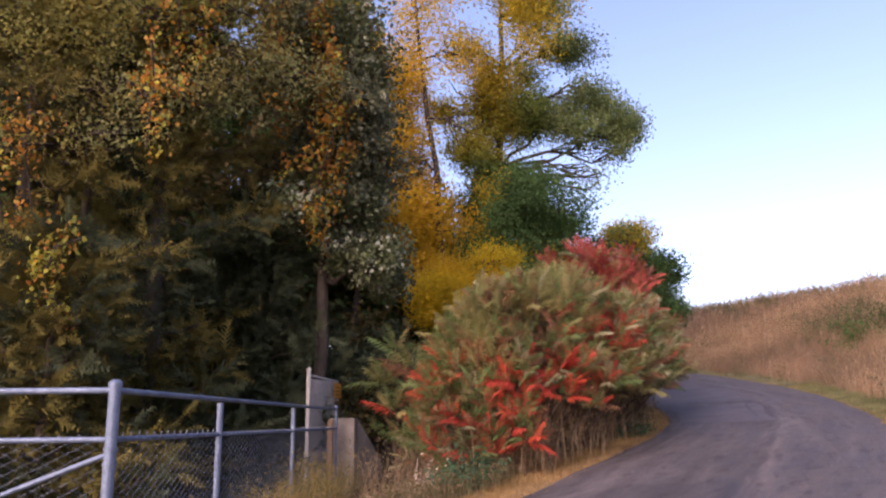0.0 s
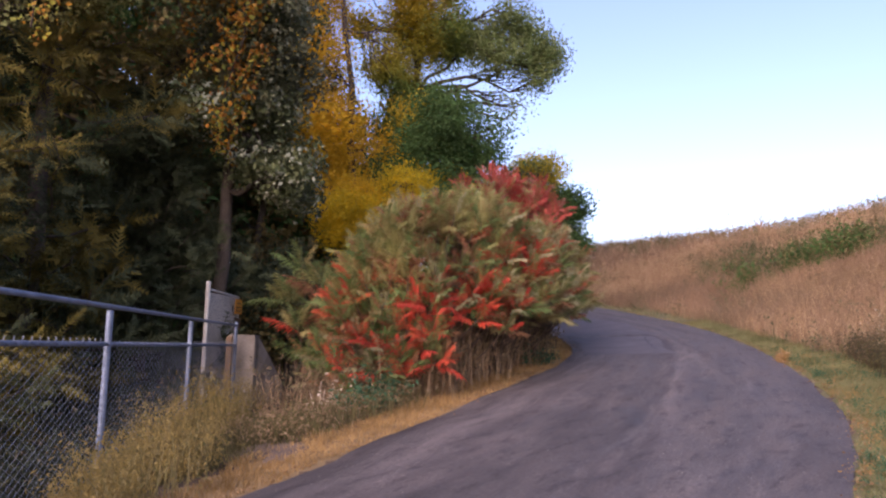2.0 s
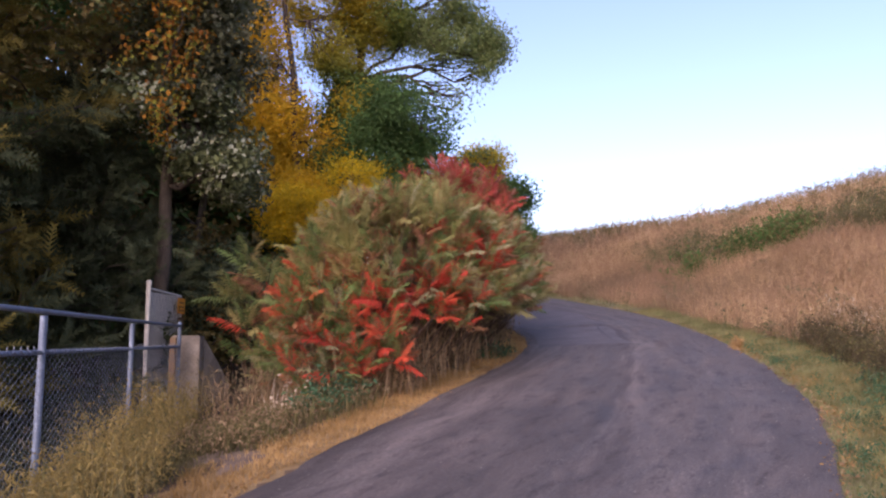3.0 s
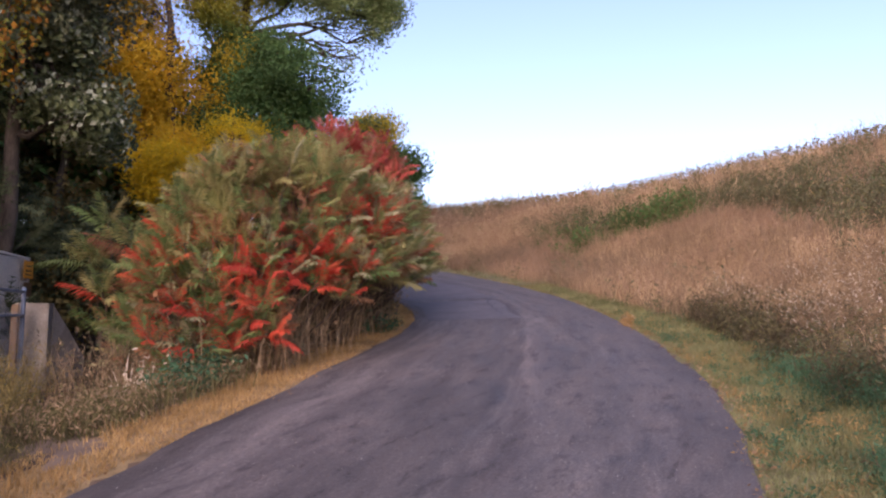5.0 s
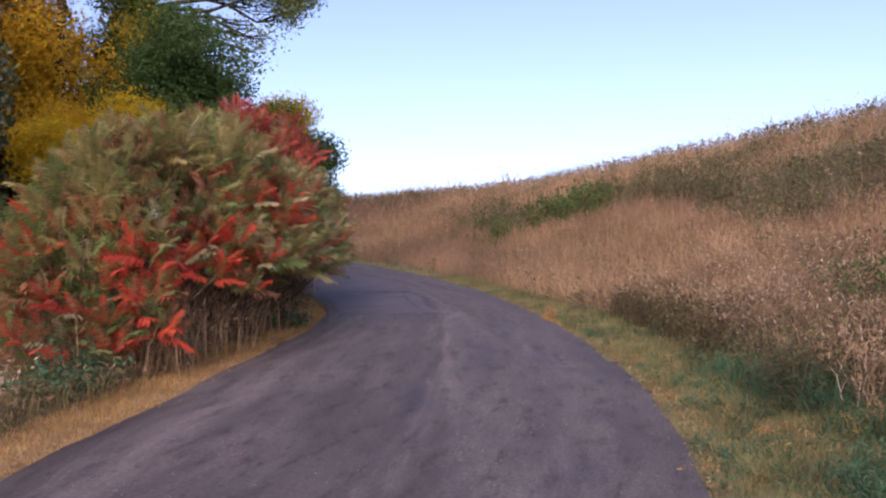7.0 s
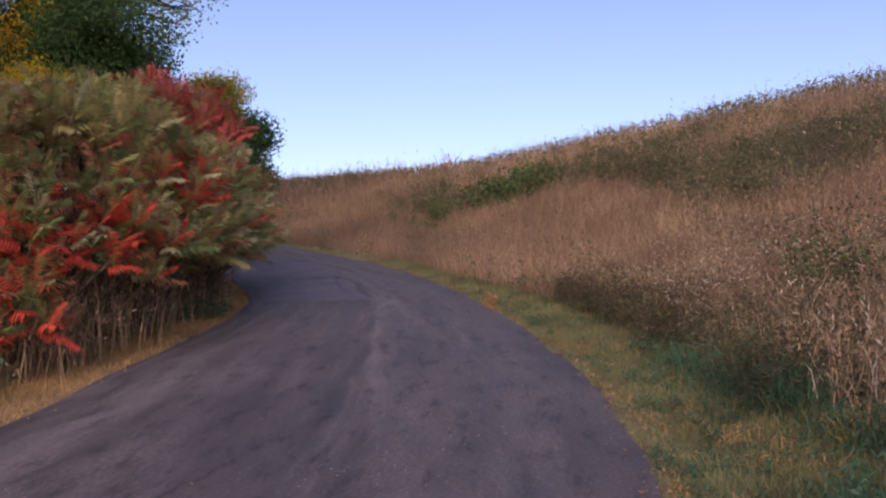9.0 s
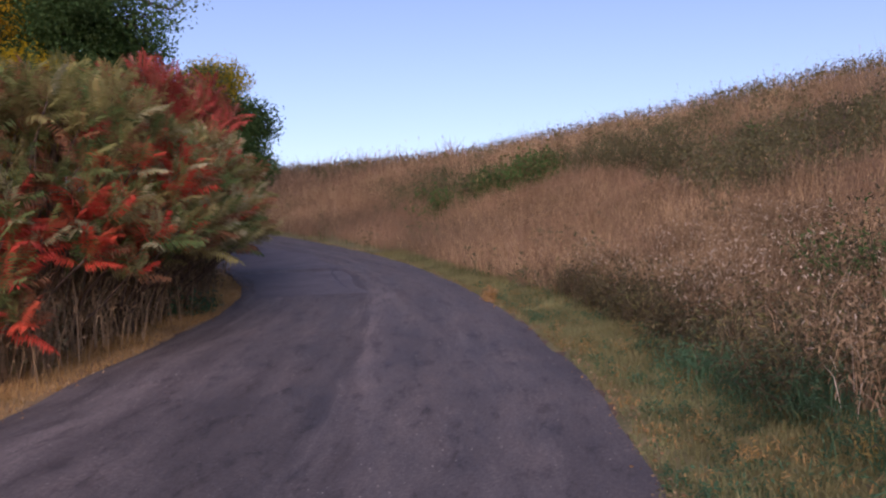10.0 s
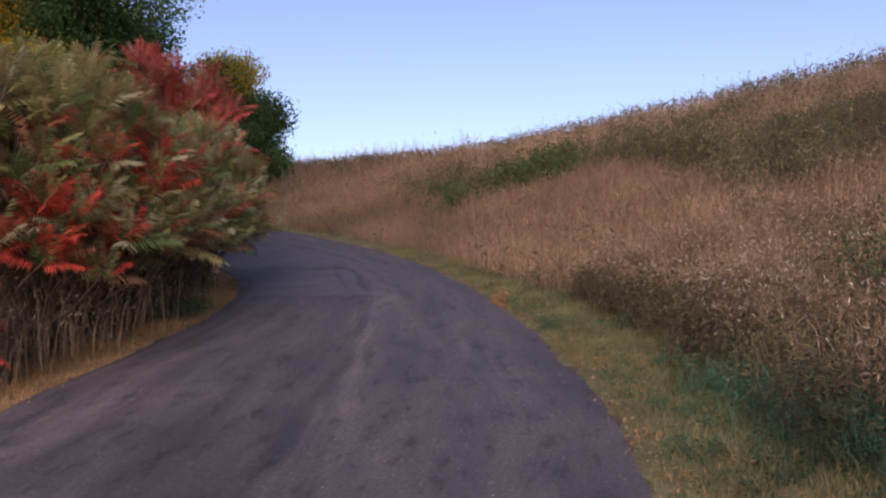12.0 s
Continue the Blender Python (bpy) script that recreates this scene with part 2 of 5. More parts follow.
YELLOW_LEAF = leaf_material("yellow_leaf", [(0.54, 0.29, 0.018), (0.66, 0.39, 0.022), (0.60, 0.42, 0.035), (0.44, 0.22, 0.02)], 0.5, 0.6, patch=0.6)
YELLOW_BUSH_LEAF = leaf_material("yellow_green_leaf", [(0.62, 0.42, 0.02), (0.74, 0.50, 0.022), (0.48, 0.39, 0.03), (0.72, 0.43, 0.02)], 0.5, 0.6, patch=0.8)
POPLAR_LEAF = leaf_material("poplar_leaf", [(0.08, 0.14, 0.035), (0.13, 0.19, 0.045), (0.19, 0.23, 0.045), (0.10, 0.155, 0.05)], 0.4, 0.55, patch=0.5, patch_col=(0.42, 0.32, 0.03))
POPLAR_GREY = leaf_material("grey_green_leaf", [(0.10, 0.16, 0.05), (0.155, 0.215, 0.075), (0.20, 0.24, 0.095), (0.12, 0.175, 0.055)], 0.4, 0.55, patch=0.5)
POPLAR_GOLD = leaf_material("golden_poplar_leaf", [(0.24, 0.22, 0.03), (0.42, 0.32, 0.03), (0.52, 0.37, 0.03), (0.30, 0.28, 0.04)], 0.45, 0.55, patch=0.5)
DEEP_GREEN = leaf_material("deep_green_leaf", [(0.035, 0.088, 0.026), (0.06, 0.13, 0.038), (0.088, 0.15, 0.045), (0.045, 0.10, 0.032)], 0.3, 0.55, patch=0.6)
OLIVE_LEAF = leaf_material("olive_autumn_leaf", [(0.22, 0.22, 0.062), (0.32, 0.28, 0.075), (0.20, 0.22, 0.07), (0.44, 0.30, 0.065)], 0.45, 0.6, patch=0.9, patch_col=(0.27, 0.21, 0.045))
WOOD_DULL = leaf_material("dull_woodland_leaf", [(0.07, 0.075, 0.03), (0.12, 0.11, 0.045), (0.17, 0.12, 0.04), (0.09, 0.10, 0.04)], 0.3, 0.6, patch=0.3)

FROND_OLIVE = leaf_material("olive_sumac_leaf", [(0.21, 0.23, 0.08), (0.30, 0.29, 0.105), (0.32, 0.245, 0.10), (0.40, 0.37, 0.155)], 0.4, 0.6, "object")
FROND_GREEN = leaf_material("green_sumac_leaf", [(0.10, 0.16, 0.05), (0.15, 0.21, 0.07), (0.19, 0.23, 0.085)], 0.3, 0.6, "object")
FROND_PALE = leaf_material("pale_sumac_leaf", [(0.34, 0.32, 0.18), (0.42, 0.39, 0.22), (0.30, 0.27, 0.13)], 0.3, 0.6, "object")
FROND_RED = leaf_material("red_sumac_leaf", [(0.58, 0.08, 0.05), (0.70, 0.115, 0.06), (0.50, 0.065, 0.05), (0.64, 0.16, 0.07)], 0.4, 0.55, "object")
FROND_RUSSET = leaf_material("russet_sumac_leaf", [(0.26, 0.11, 0.06), (0.33, 0.16, 0.075), (0.22, 0.10, 0.055)], 0.3, 0.6, "object")
FROND_CRIMSON = leaf_material("crimson_sumac_leaf", [(0.46, 0.085, 0.065), (0.56, 0.14, 0.10), (0.38, 0.07, 0.055), (0.50, 0.23, 0.17)], 0.35, 0.55, "object")


# ---- mesh helpers ----
def soup(name, verts, tris, mats, index=None, parent=None, smooth=False):
    """One mesh object from arrays of vertices and triangles; index: material slot of each triangle."""
    me = bpy.data.meshes.new(name)
    verts, tris = np.asarray(verts, np.float32), np.asarray(tris, np.int32)
    me.vertices.add(len(verts))
    me.vertices.foreach_set("co", verts.ravel())
    me.loops.add(len(tris) * 3)
    me.loops.foreach_set("vertex_index", tris.ravel())
    me.polygons.add(len(tris))
    me.polygons.foreach_set("loop_start", np.arange(0, len(tris) * 3, 3, dtype=np.int32))
    for m in mats:
        me.materials.append(m)
    if index is not None:
        me.polygons.foreach_set("material_index", np.asarray(index, np.int32))
    me.polygons.foreach_set("use_smooth", np.full(len(tris), smooth))
    me.update(calc_edges=True)
    ob = new(name, me)
    ob.parent = parent
    return ob


def part(name, bm, mat, parent, label=""):
    me = bpy.data.meshes.new(name)
    bm.to_mesh(me)
    bm.free()
    me.materials.append(mat)
    ob = new(name, me)
    ob.parent = parent
    return tagged(ob, label)


def merge(*pairs):
    """Join (verts, tris) pairs into one pair."""
    vs, ts, k = [], [], 0
    for v, t in pairs:
        vs.append(v)
        ts.append(t + k)
        k += len(v)
    return np.concatenate(vs), np.concatenate(ts)


def unit(v):
    return v / np.maximum(np.linalg.norm(v, axis=-1, keepdims=True), 1e-9)


def blades(base, height, width, lean, rng, curl=0.5):
    """Grass blades: a bent, tapering strip of three triangles each, from the points base."""
    n = len(base)
    az, turn = rng.uniform(0, 2 * np.pi, n), rng.uniform(0, 2 * np.pi, n)
    d = np.stack([np.cos(az), np.sin(az), np.zeros(n)], 1)
    s = np.stack([np.cos(turn), np.sin(turn), np.zeros(n)], 1) * (width / 2)[:, None]
    up = np.array([0, 0, 1.0])
    mid = base + up * (height * 0.55)[:, None] + d * (lean * height * 0.3)[:, None]
    tip = base + up * (height * (1 - 0.35 * lean * curl))[:, None] + d * (lean * height)[:, None]
    v = np.stack([base - s, base + s, mid - s * 0.8, mid + s * 0.8, tip], 1).reshape(-1, 3)
    k = np.arange(n)[:, None, None] * 5
    t = (np.array([[0, 1, 3], [0, 3, 2], [2, 3, 4]])[None] + k).reshape(-1, 3)
    return v, t


def leaves(centre, size, rng, flat=0.0, droop=0.0, slim=0.55, face=None):
    """Leaves: two triangles folded along the midrib each, turned at random. flat: 0 any way, 1 level. face: the way they turn their blades."""
    n = len(centre)
    a = rng.normal(size=(n, 3))
    a[:, 2] = a[:, 2] * (1 - flat) - droop
    a = unit(a)
    b = rng.normal(size=(n, 3))
    b[:, 2] *= 1 - flat
    if face is not None:
        b = np.cross(unit(face + rng.normal(size=(n, 3)) * 0.45), a)
    b = unit(b - a * np.sum(a * b, 1, keepdims=True))
    c = np.cross(a, b)
    L = size[:, None]
    p0, p1 = centre - a * L * 0.5, centre + a * L * 0.5
    q0, q1 = centre + b * L * slim * 0.5 + c * L * 0.12, centre - b * L * slim * 0.5 + c * L * 0.12
    v = np.stack([p0, q0, p1, q1], 1).reshape(-1, 3)
    t = (np.array([[0, 1, 2], [0, 2, 3]])[None] + np.arange(n)[:, None, None] * 4).reshape(-1, 3)
    return v, t


def tube(path, radii, sides=6):
    """A tapering tube along a path of points."""
    path, radii = np.asarray(path, float), np.asarray(radii, float)
    d = unit(np.gradient(path, axis=0))
    ref = np.where(np.abs(d[:, 2:3]) > 0.9, np.array([[1.0, 0, 0]]), np.array([[0, 0, 1.0]]))
    a = unit(np.cross(d, ref))
    b = np.cross(d, a)
    ang = np.arange(sides) * 2 * np.pi / sides
    ring = a[:, None] * np.cos(ang)[None, :, None] + b[:, None] * np.sin(ang)[None, :, None]
    v = (path[:, None] + ring * radii[:, None, None]).reshape(-1, 3)
    t = []
    for i in range(len(path) - 1):
        for j in range(sides):
            p, q = i * sides + j, i * sides + (j + 1) % sides
            t += [[p, q, q + sides], [p, q + sides, p + sides]]
    v = np.concatenate([v, path[[0, -1]]])
    e = len(v)
    for j in range(sides):
        t.append([e - 2, (j + 1) % sides, j])
        last = (len(path) - 1) * sides
        t.append([e - 1, last + j, last + (j + 1) % sides])
    return v, np.array(t)


def bent(p, q, rng, sag=0.0, wobble=0.06, n=5):
    """A gently crooked path from p to q."""
    p, q = np.asarray(p, float), np.asarray(q, float)
    f = np.linspace(0, 1, n)[:, None]
    w = rng.normal(size=(n, 3)) * wobble * np.linalg.norm(q - p)
    w[0] = w[-1] = 0
    path = p + (q - p) * f + w
    path[:, 2] -= sag * np.sin(np.linspace(0, np.pi, n))
    return path


# ---- the lie of the land ----
LEFT_EDGE = np.array([(-3.3, -30), (-2.9, -6), (-2.7, -1), (-2.3, 2.8), (-1.5, 5.4), (-0.6, 7.5), (0.0, 8.7), (0.7, 10.16), (1.38, 11.25), (2.06, 12.6), (2.9, 14.1), (3.7, 15.4),
                      (4.3, 16.8), (4.65, 18.6), (4.7, 20.5), (4.6, 23), (4.2, 26), (3.6, 29), (2.4, 33), (0.2, 38), (-3, 44), (-10, 54)], float)
RIGHT_EDGE = np.array([(1.2, -30), (1.35, -6), (1.5, -1), (2.0, 2.8), (2.8, 4.9), (3.83, 6.74), (4.55, 7.9), (5.45, 9.4), (6.25, 11.3), (6.8, 12.8), (7.25, 14.4), (7.75, 16.6),
                       (8.1, 18.6), (8.28, 20.5), (8.3, 22.8), (8.0, 26.3), (7.5, 29.2), (6.4, 33), (4.4, 38), (1.4, 44), (-6, 56)], float)


def softplus(v, k=1.5):
    return np.log1p(np.exp(np.clip(v / k, -40, 40))) * k


def step(a, b, v):
    f = np.clip((v - a) / (b - a), 0, 1)
    return f * f * (3 - 2 * f)


def beyond(line, x, y):
    """Distance from an edge line, positive to its right as one walks along."""
    x, y = np.asarray(x, float), np.asarray(y, float)
    best, sign = np.full(x.shape, 1e9), np.ones(x.shape)
    for (ax, ay), (bx, by) in zip(line[:-1], line[1:]):
        dx, dy = bx - ax, by - ay
        f = np.clip(((x - ax) * dx + (y - ay) * dy) / (dx * dx + dy * dy), 0, 1)
        px, py = x - ax - f * dx, y - ay - f * dy
        d = np.hypot(px, py)
        near = d < best
        best = np.where(near, d, best)
        sign = np.where(near, np.where(px * dy - py * dx > 0, 1.0, -1.0), sign)
    return best * sign


def road_height(x, y):
    xc, yc = np.clip(x, -14, 22), np.clip(y, -12, 52)
    return -0.08 + 0.081 * xc + 0.047 * yc + 0.055 * softplus(yc - 10.5) + 0.02 * softplus(yc - 20)


RIDGE_AT, RIDGE_ACROSS = (17.3, 35.0), (0.939, 0.343)


def ground_height(x, y):
    x, y = np.asarray(x, float), np.asarray(y, float)
    base = road_height(x, y)
    right, left = beyond(RIGHT_EDGE, x, y), -beyond(LEFT_EDGE, x, y)
    s = (x - RIDGE_AT[0]) * RIDGE_ACROSS[0] + (y - RIDGE_AT[1]) * RIDGE_ACROSS[1]
    toe = np.maximum(right - 1.1, 0)
    w = toe / (toe + softplus(-s, 2.0) + 1e-6)
    along = (x - RIDGE_AT[0]) * -RIDGE_ACROSS[1] + (y - RIDGE_AT[1]) * RIDGE_ACROSS[0]
    crest = RIDGE_TOP + 0.071 * np.clip(-along, 0, 30) + 0.03 * np.clip(along, 0, 16) - 0.004 * np.maximum(s, 0) ** 1.6
    z = base + np.where(right > 0, w ** 1.5, 0) * np.maximum(crest - base, 0)
    fall = step(0.7, 4.0, left) * 0.62 + step(5, 14, left) * 0.8
    z = z - np.where(left > 0, fall, 0) * step(34, 24, y)
    inside = (right < 0) & (left < 0)
    return z - np.where(inside, 0.03, 0.0)


RIDGE_TOP = 7.15


def on_ground(x, y):
    return np.stack([x, y, ground_height(x, y)], 1)


def sheet(name, xs, ys, mat):
    X, Y = np.meshgrid(xs, ys)
    z = ground_height(X.ravel(), Y.ravel())
    lump = np.array([noise.noise((a * 0.8, b * 0.8, 0)) for a, b in zip(X.ravel(), Y.ravel())])
    side = np.minimum(np.abs(beyond(RIGHT_EDGE, X.ravel(), Y.ravel())), np.abs(beyond(LEFT_EDGE, X.ravel(), Y.ravel())))
    z = z + lump * 0.05 * step(0.3, 1.2, side)
    nx, ny = len(xs), len(ys)
    i = (np.arange(ny - 1)[:, None] * nx + np.arange(nx - 1)[None]).ravel()
    t = np.concatenate([np.stack([i, i + 1, i + nx + 1], 1), np.stack([i, i + nx + 1, i + nx], 1)])
    v = np.stack([X.ravel(), Y.ravel(), z], 1)
    mid = v[t].mean(1)
    right, left = beyond(RIGHT_EDGE, mid[:, 0], mid[:, 1]), -beyond(LEFT_EDGE, mid[:, 0], mid[:, 1])
    slot = np.zeros(len(t), int)
    slot[(right > 0) & (right < 1.8)] = 1
    slot[(left > 0) & (left < 0.75)] = 2
    # slot 4: wood floor behind the fence, shade painted in as darker soil
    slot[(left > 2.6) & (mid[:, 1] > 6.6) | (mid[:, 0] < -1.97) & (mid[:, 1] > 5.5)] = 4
    slot[on_path(mid[:, 0], mid[:, 1])] = 3
    return soup(name, v, t, [mat, TURF, STRAW_SOIL, DIRT, SHADE_HUMUS], slot, smooth=True)


def on_path(x, y):
    """The trodden way from the road to the gate."""
    f = np.clip((y - 8.6) / 6.6, 0, 1)
    cx = 0.0 + (-1.35) * step(0, 0.55, f) + 0.1 * np.sin(y * 2)
    return (y > 8.7) & (y < 15.2) & (np.abs(x - cx) < 0.3 + 0.08 * np.sin(y * 3.1)) & (-beyond(LEFT_EDGE, x, y) > 0.5)


near_x = np.concatenate([np.arange(-14, -3, 0.5), np.arange(-3, 9, 0.2), np.arange(9, 34.1, 0.5)])
near_y = np.concatenate([np.arange(-10, 2, 0.25), np.arange(2, 20, 0.2), np.arange(20, 50.1, 0.5)])
far_out = np.array([1.0, 2.2, 4, 7, 12, 20, 35, 60, 110, 220, 500, 1200])
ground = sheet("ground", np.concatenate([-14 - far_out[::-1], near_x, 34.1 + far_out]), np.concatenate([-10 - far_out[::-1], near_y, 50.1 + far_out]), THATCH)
tagged(ground, "brown soil and dead thatch of the hillside and wood floor", "ground", kind="structure")


def resample(line, n):
    seg = np.concatenate([[0], np.cumsum(np.hypot(*np.diff(line, axis=0).T))])
    f = np.linspace(0, seg[-1], n)
    out = np.stack([np.interp(f, seg, line[:, i]) for i in (0, 1)], 1)
    ker = np.array([1, 2, 3, 2, 1]) / 9
    for _ in range(3):
        pad = np.concatenate([out[:1]] * 2 + [out] + [out[-1:]] * 2)
        out = np.stack([np.convolve(pad[:, i], ker, "valid") for i in (0, 1)], 1)
    return out


def build_road(n=240, across=13):
    a, b = resample(LEFT_EDGE, n), resample(RIGHT_EDGE, n)
    rng = np.random.default_rng(3)
    ragged = np.convolve(rng.normal(size=n + 8), np.ones(3) / 3, "same")[4:-4] * 0.05
    ragged2 = np.convolve(rng.normal(size=n + 8), np.ones(3) / 3, "same")[4:-4] * 0.05
    n_dir = unit(b - a)
    a, b = a + n_dir * ragged[:, None], b + n_dir * ragged2[:, None]
    f = np.linspace(0, 1, across)
    top = a[:, None] + (b - a)[:, None] * f[None, :, None]
    z = road_height(top[..., 0], top[..., 1]) + 0.012 + 0.03 * (1 - (2 * f - 1) ** 2)[None]
    rows = np.concatenate([top, z[..., None]], 2)
    skirt = rows[:, [0, -1]].copy()
    skirt[..., 2] -= 0.10
    rows = np.concatenate([skirt[:, :1], rows[:, :1], rows, rows[:, -1:], skirt[:, 1:]], 1)
    m = across + 4
    cols = np.array([0, *range(2, across + 1), m - 2])
    i = (np.arange(n - 1)[:, None] * m + cols[None]).ravel()
    t = np.concatenate([np.stack([i, i + 1, i + m + 1], 1), np.stack([i, i + m + 1, i + m], 1)])
    ob = soup("road", rows.reshape(-1, 3), t, [ASPHALT], smooth=True)
    mid = (a + b) / 2
    along = np.concatenate([[0], np.cumsum(np.hypot(*np.diff(mid, axis=0).T))])
    v = np.concatenate([[0, 0], f, [1, 1]]) * 4.2
    uv = np.stack([np.repeat(along, m), np.tile(v, n)], 1)
    layer = ob.data.uv_layers.new(name="along")
    layer.data.foreach_set("uv", uv[t.ravel()].ravel().astype(np.float32))
    return tagged(ob, "worn purple-grey asphalt road curving up the hill", "road", kind="structure")


road = build_road()


# ---- trees ----
def tree(name, base, label, trunk_top, trunk_r, lobes, mats, leaf=0.12, seed=0, lean=(0, 0), twigs=True, forks=(), flat=0.1, droop=0.15, slim=0.6, dens=1.0, crook=0.012, fluff=1.0, split=1):
    """Trunk and limbs as one tapering mesh, and a crown of single leaves gathered in clumps.
    lobes: (centre, radii, clumps, leaves a clump, clump radius, slot)."""
    rng = np.random.default_rng(seed)
    if split > 1:
        lobes = [(tuple(np.array(c) + np.clip(rng.normal(size=3), -1.3, 1.3) * 0.6 * np.array(r)), tuple(np.array(r) * rng.uniform(0.55, 0.85)), max(4, int(n / split)), m, cr, sl) for c, r, n, m, cr, sl in lobes for _ in range(split)]
    bz = float(ground_height(np.array([base[0]]), np.array([base[1]]))[0]) - 0.05
    root = new(name)
    root.location = (base[0], base[1], bz)
    tagged(root, label, "tree")
    b0 = np.array([base[0], base[1], bz])
    top = np.array([base[0] + lean[0], base[1] + lean[1], trunk_top])
    path = bent(b0, top, rng, 0, crook, 9)
    rad = trunk_r * np.linspace(1, 0.22, 9)
    rad[0] *= 1.35
    trunk = tube(path, rad, 9)
    limbs = []
    vs, ts, idx, k = [], [], [], 0
    for centre, radii, clumps, per, cr, slot in lobes:
        c, r = np.array(centre, float), np.array(radii, float)
        j = int(np.clip(np.searchsorted(path[:, 2], c[2] - r[2] * 0.8), 1, 8))
        limb = bent(path[j], c, rng, -0.1, 0.05, 6)
        wood = [tube(limb, np.linspace(max(0.03, rad[j] * 0.55), 0.025, 6), 6)]
        clumps, per = int(clumps * 1.9 * dens), int(per * 1.35)
        p = unit(rng.normal(size=(clumps, 3))) * (rng.uniform(0.25, 1, (clumps, 1)) ** 0.45) * r * rng.uniform(0.8, 1.15, (clumps, 1)) + c
        if twigs:
            for q in p[:: max(1, clumps // 11)]:
                o = limb[rng.integers(2, 6)]
                wood.append(tube(bent(o, q, rng, 0, 0.06, 4), np.linspace(0.024, 0.007, 4), 4))
        limbs.append(merge(*wood))
        pts = (p[:, None] + np.clip(rng.normal(size=(clumps, per, 3)), -1.7, 1.7) * cr * fluff * np.array([1.25, 1.25, 0.95])).reshape(-1, 3)
        size = leaf * 0.88 * rng.uniform(0.65, 1.35, len(pts))
        clump = np.repeat(p, per, 0)
        v, t = leaves(pts, size, rng, flat, droop, slim, unit(unit(pts - clump) + 0.9 * unit(clump - c) + np.array([0, 0, 0.25])))
        vs.append(v)
        ts.append(t + k)
        k += len(v)
        idx.append(np.full(len(t), slot))
    for p, q, r0 in forks:
        limbs.append(tube(bent(p, q, rng, 0, 0.03, 6), np.linspace(r0, r0 * 0.3, 6), 6))
    v, t = trunk
    tr = soup("trunk", v - b0, t, [BARK], parent=root, smooth=True)
    tagged(tr, "dark furrowed trunk")
    for lv, lt in limbs:
        soup("limb", lv - b0, lt, [BARK], parent=root, smooth=True)
    soup("crown", np.concatenate(vs) - b0, np.concatenate(ts), mats, np.concatenate(idx), root)
    return root


def sprays(at, out, length, rng):
    """Feathery cedar sprays: a stalk with short twigs on both sides, thirteen slim triangles each."""
    n = len(at)
    side = unit(np.cross(out, rng.normal(size=(n, 3))))
    up = np.cross(side, out)
    vs = []
    L = length[:, None]
    fs = np.linspace(0.0, 0.86, 7)
    for i, f in enumerate(fs):
        for sgn in (-1, 1):
            o = at + out * L * f + up * L * (0.10 * math.sin(f * 3) - 0.26 * f * f)
            reach = L * (0.36 - 0.26 * f) * rng.uniform(0.7, 1.3, (n, 1))
            tip = o + (side * sgn * 0.85 + out * 0.75 + up * rng.uniform(-0.35, 0.35, (n, 1))) * reach
            w = out * L * 0.042
            vs.append(np.stack([o - w, o + w, tip], 1))
    o = at - out * L * 0.05
    vs.append(np.stack([o - side * L * 0.03, o + side * L * 0.03, at + out * L * 1.05 - up * L * 0.12], 1))
    v = np.stack(vs, 1).reshape(-1, 3)
    return v, np.arange(len(v)).reshape(-1, 3)


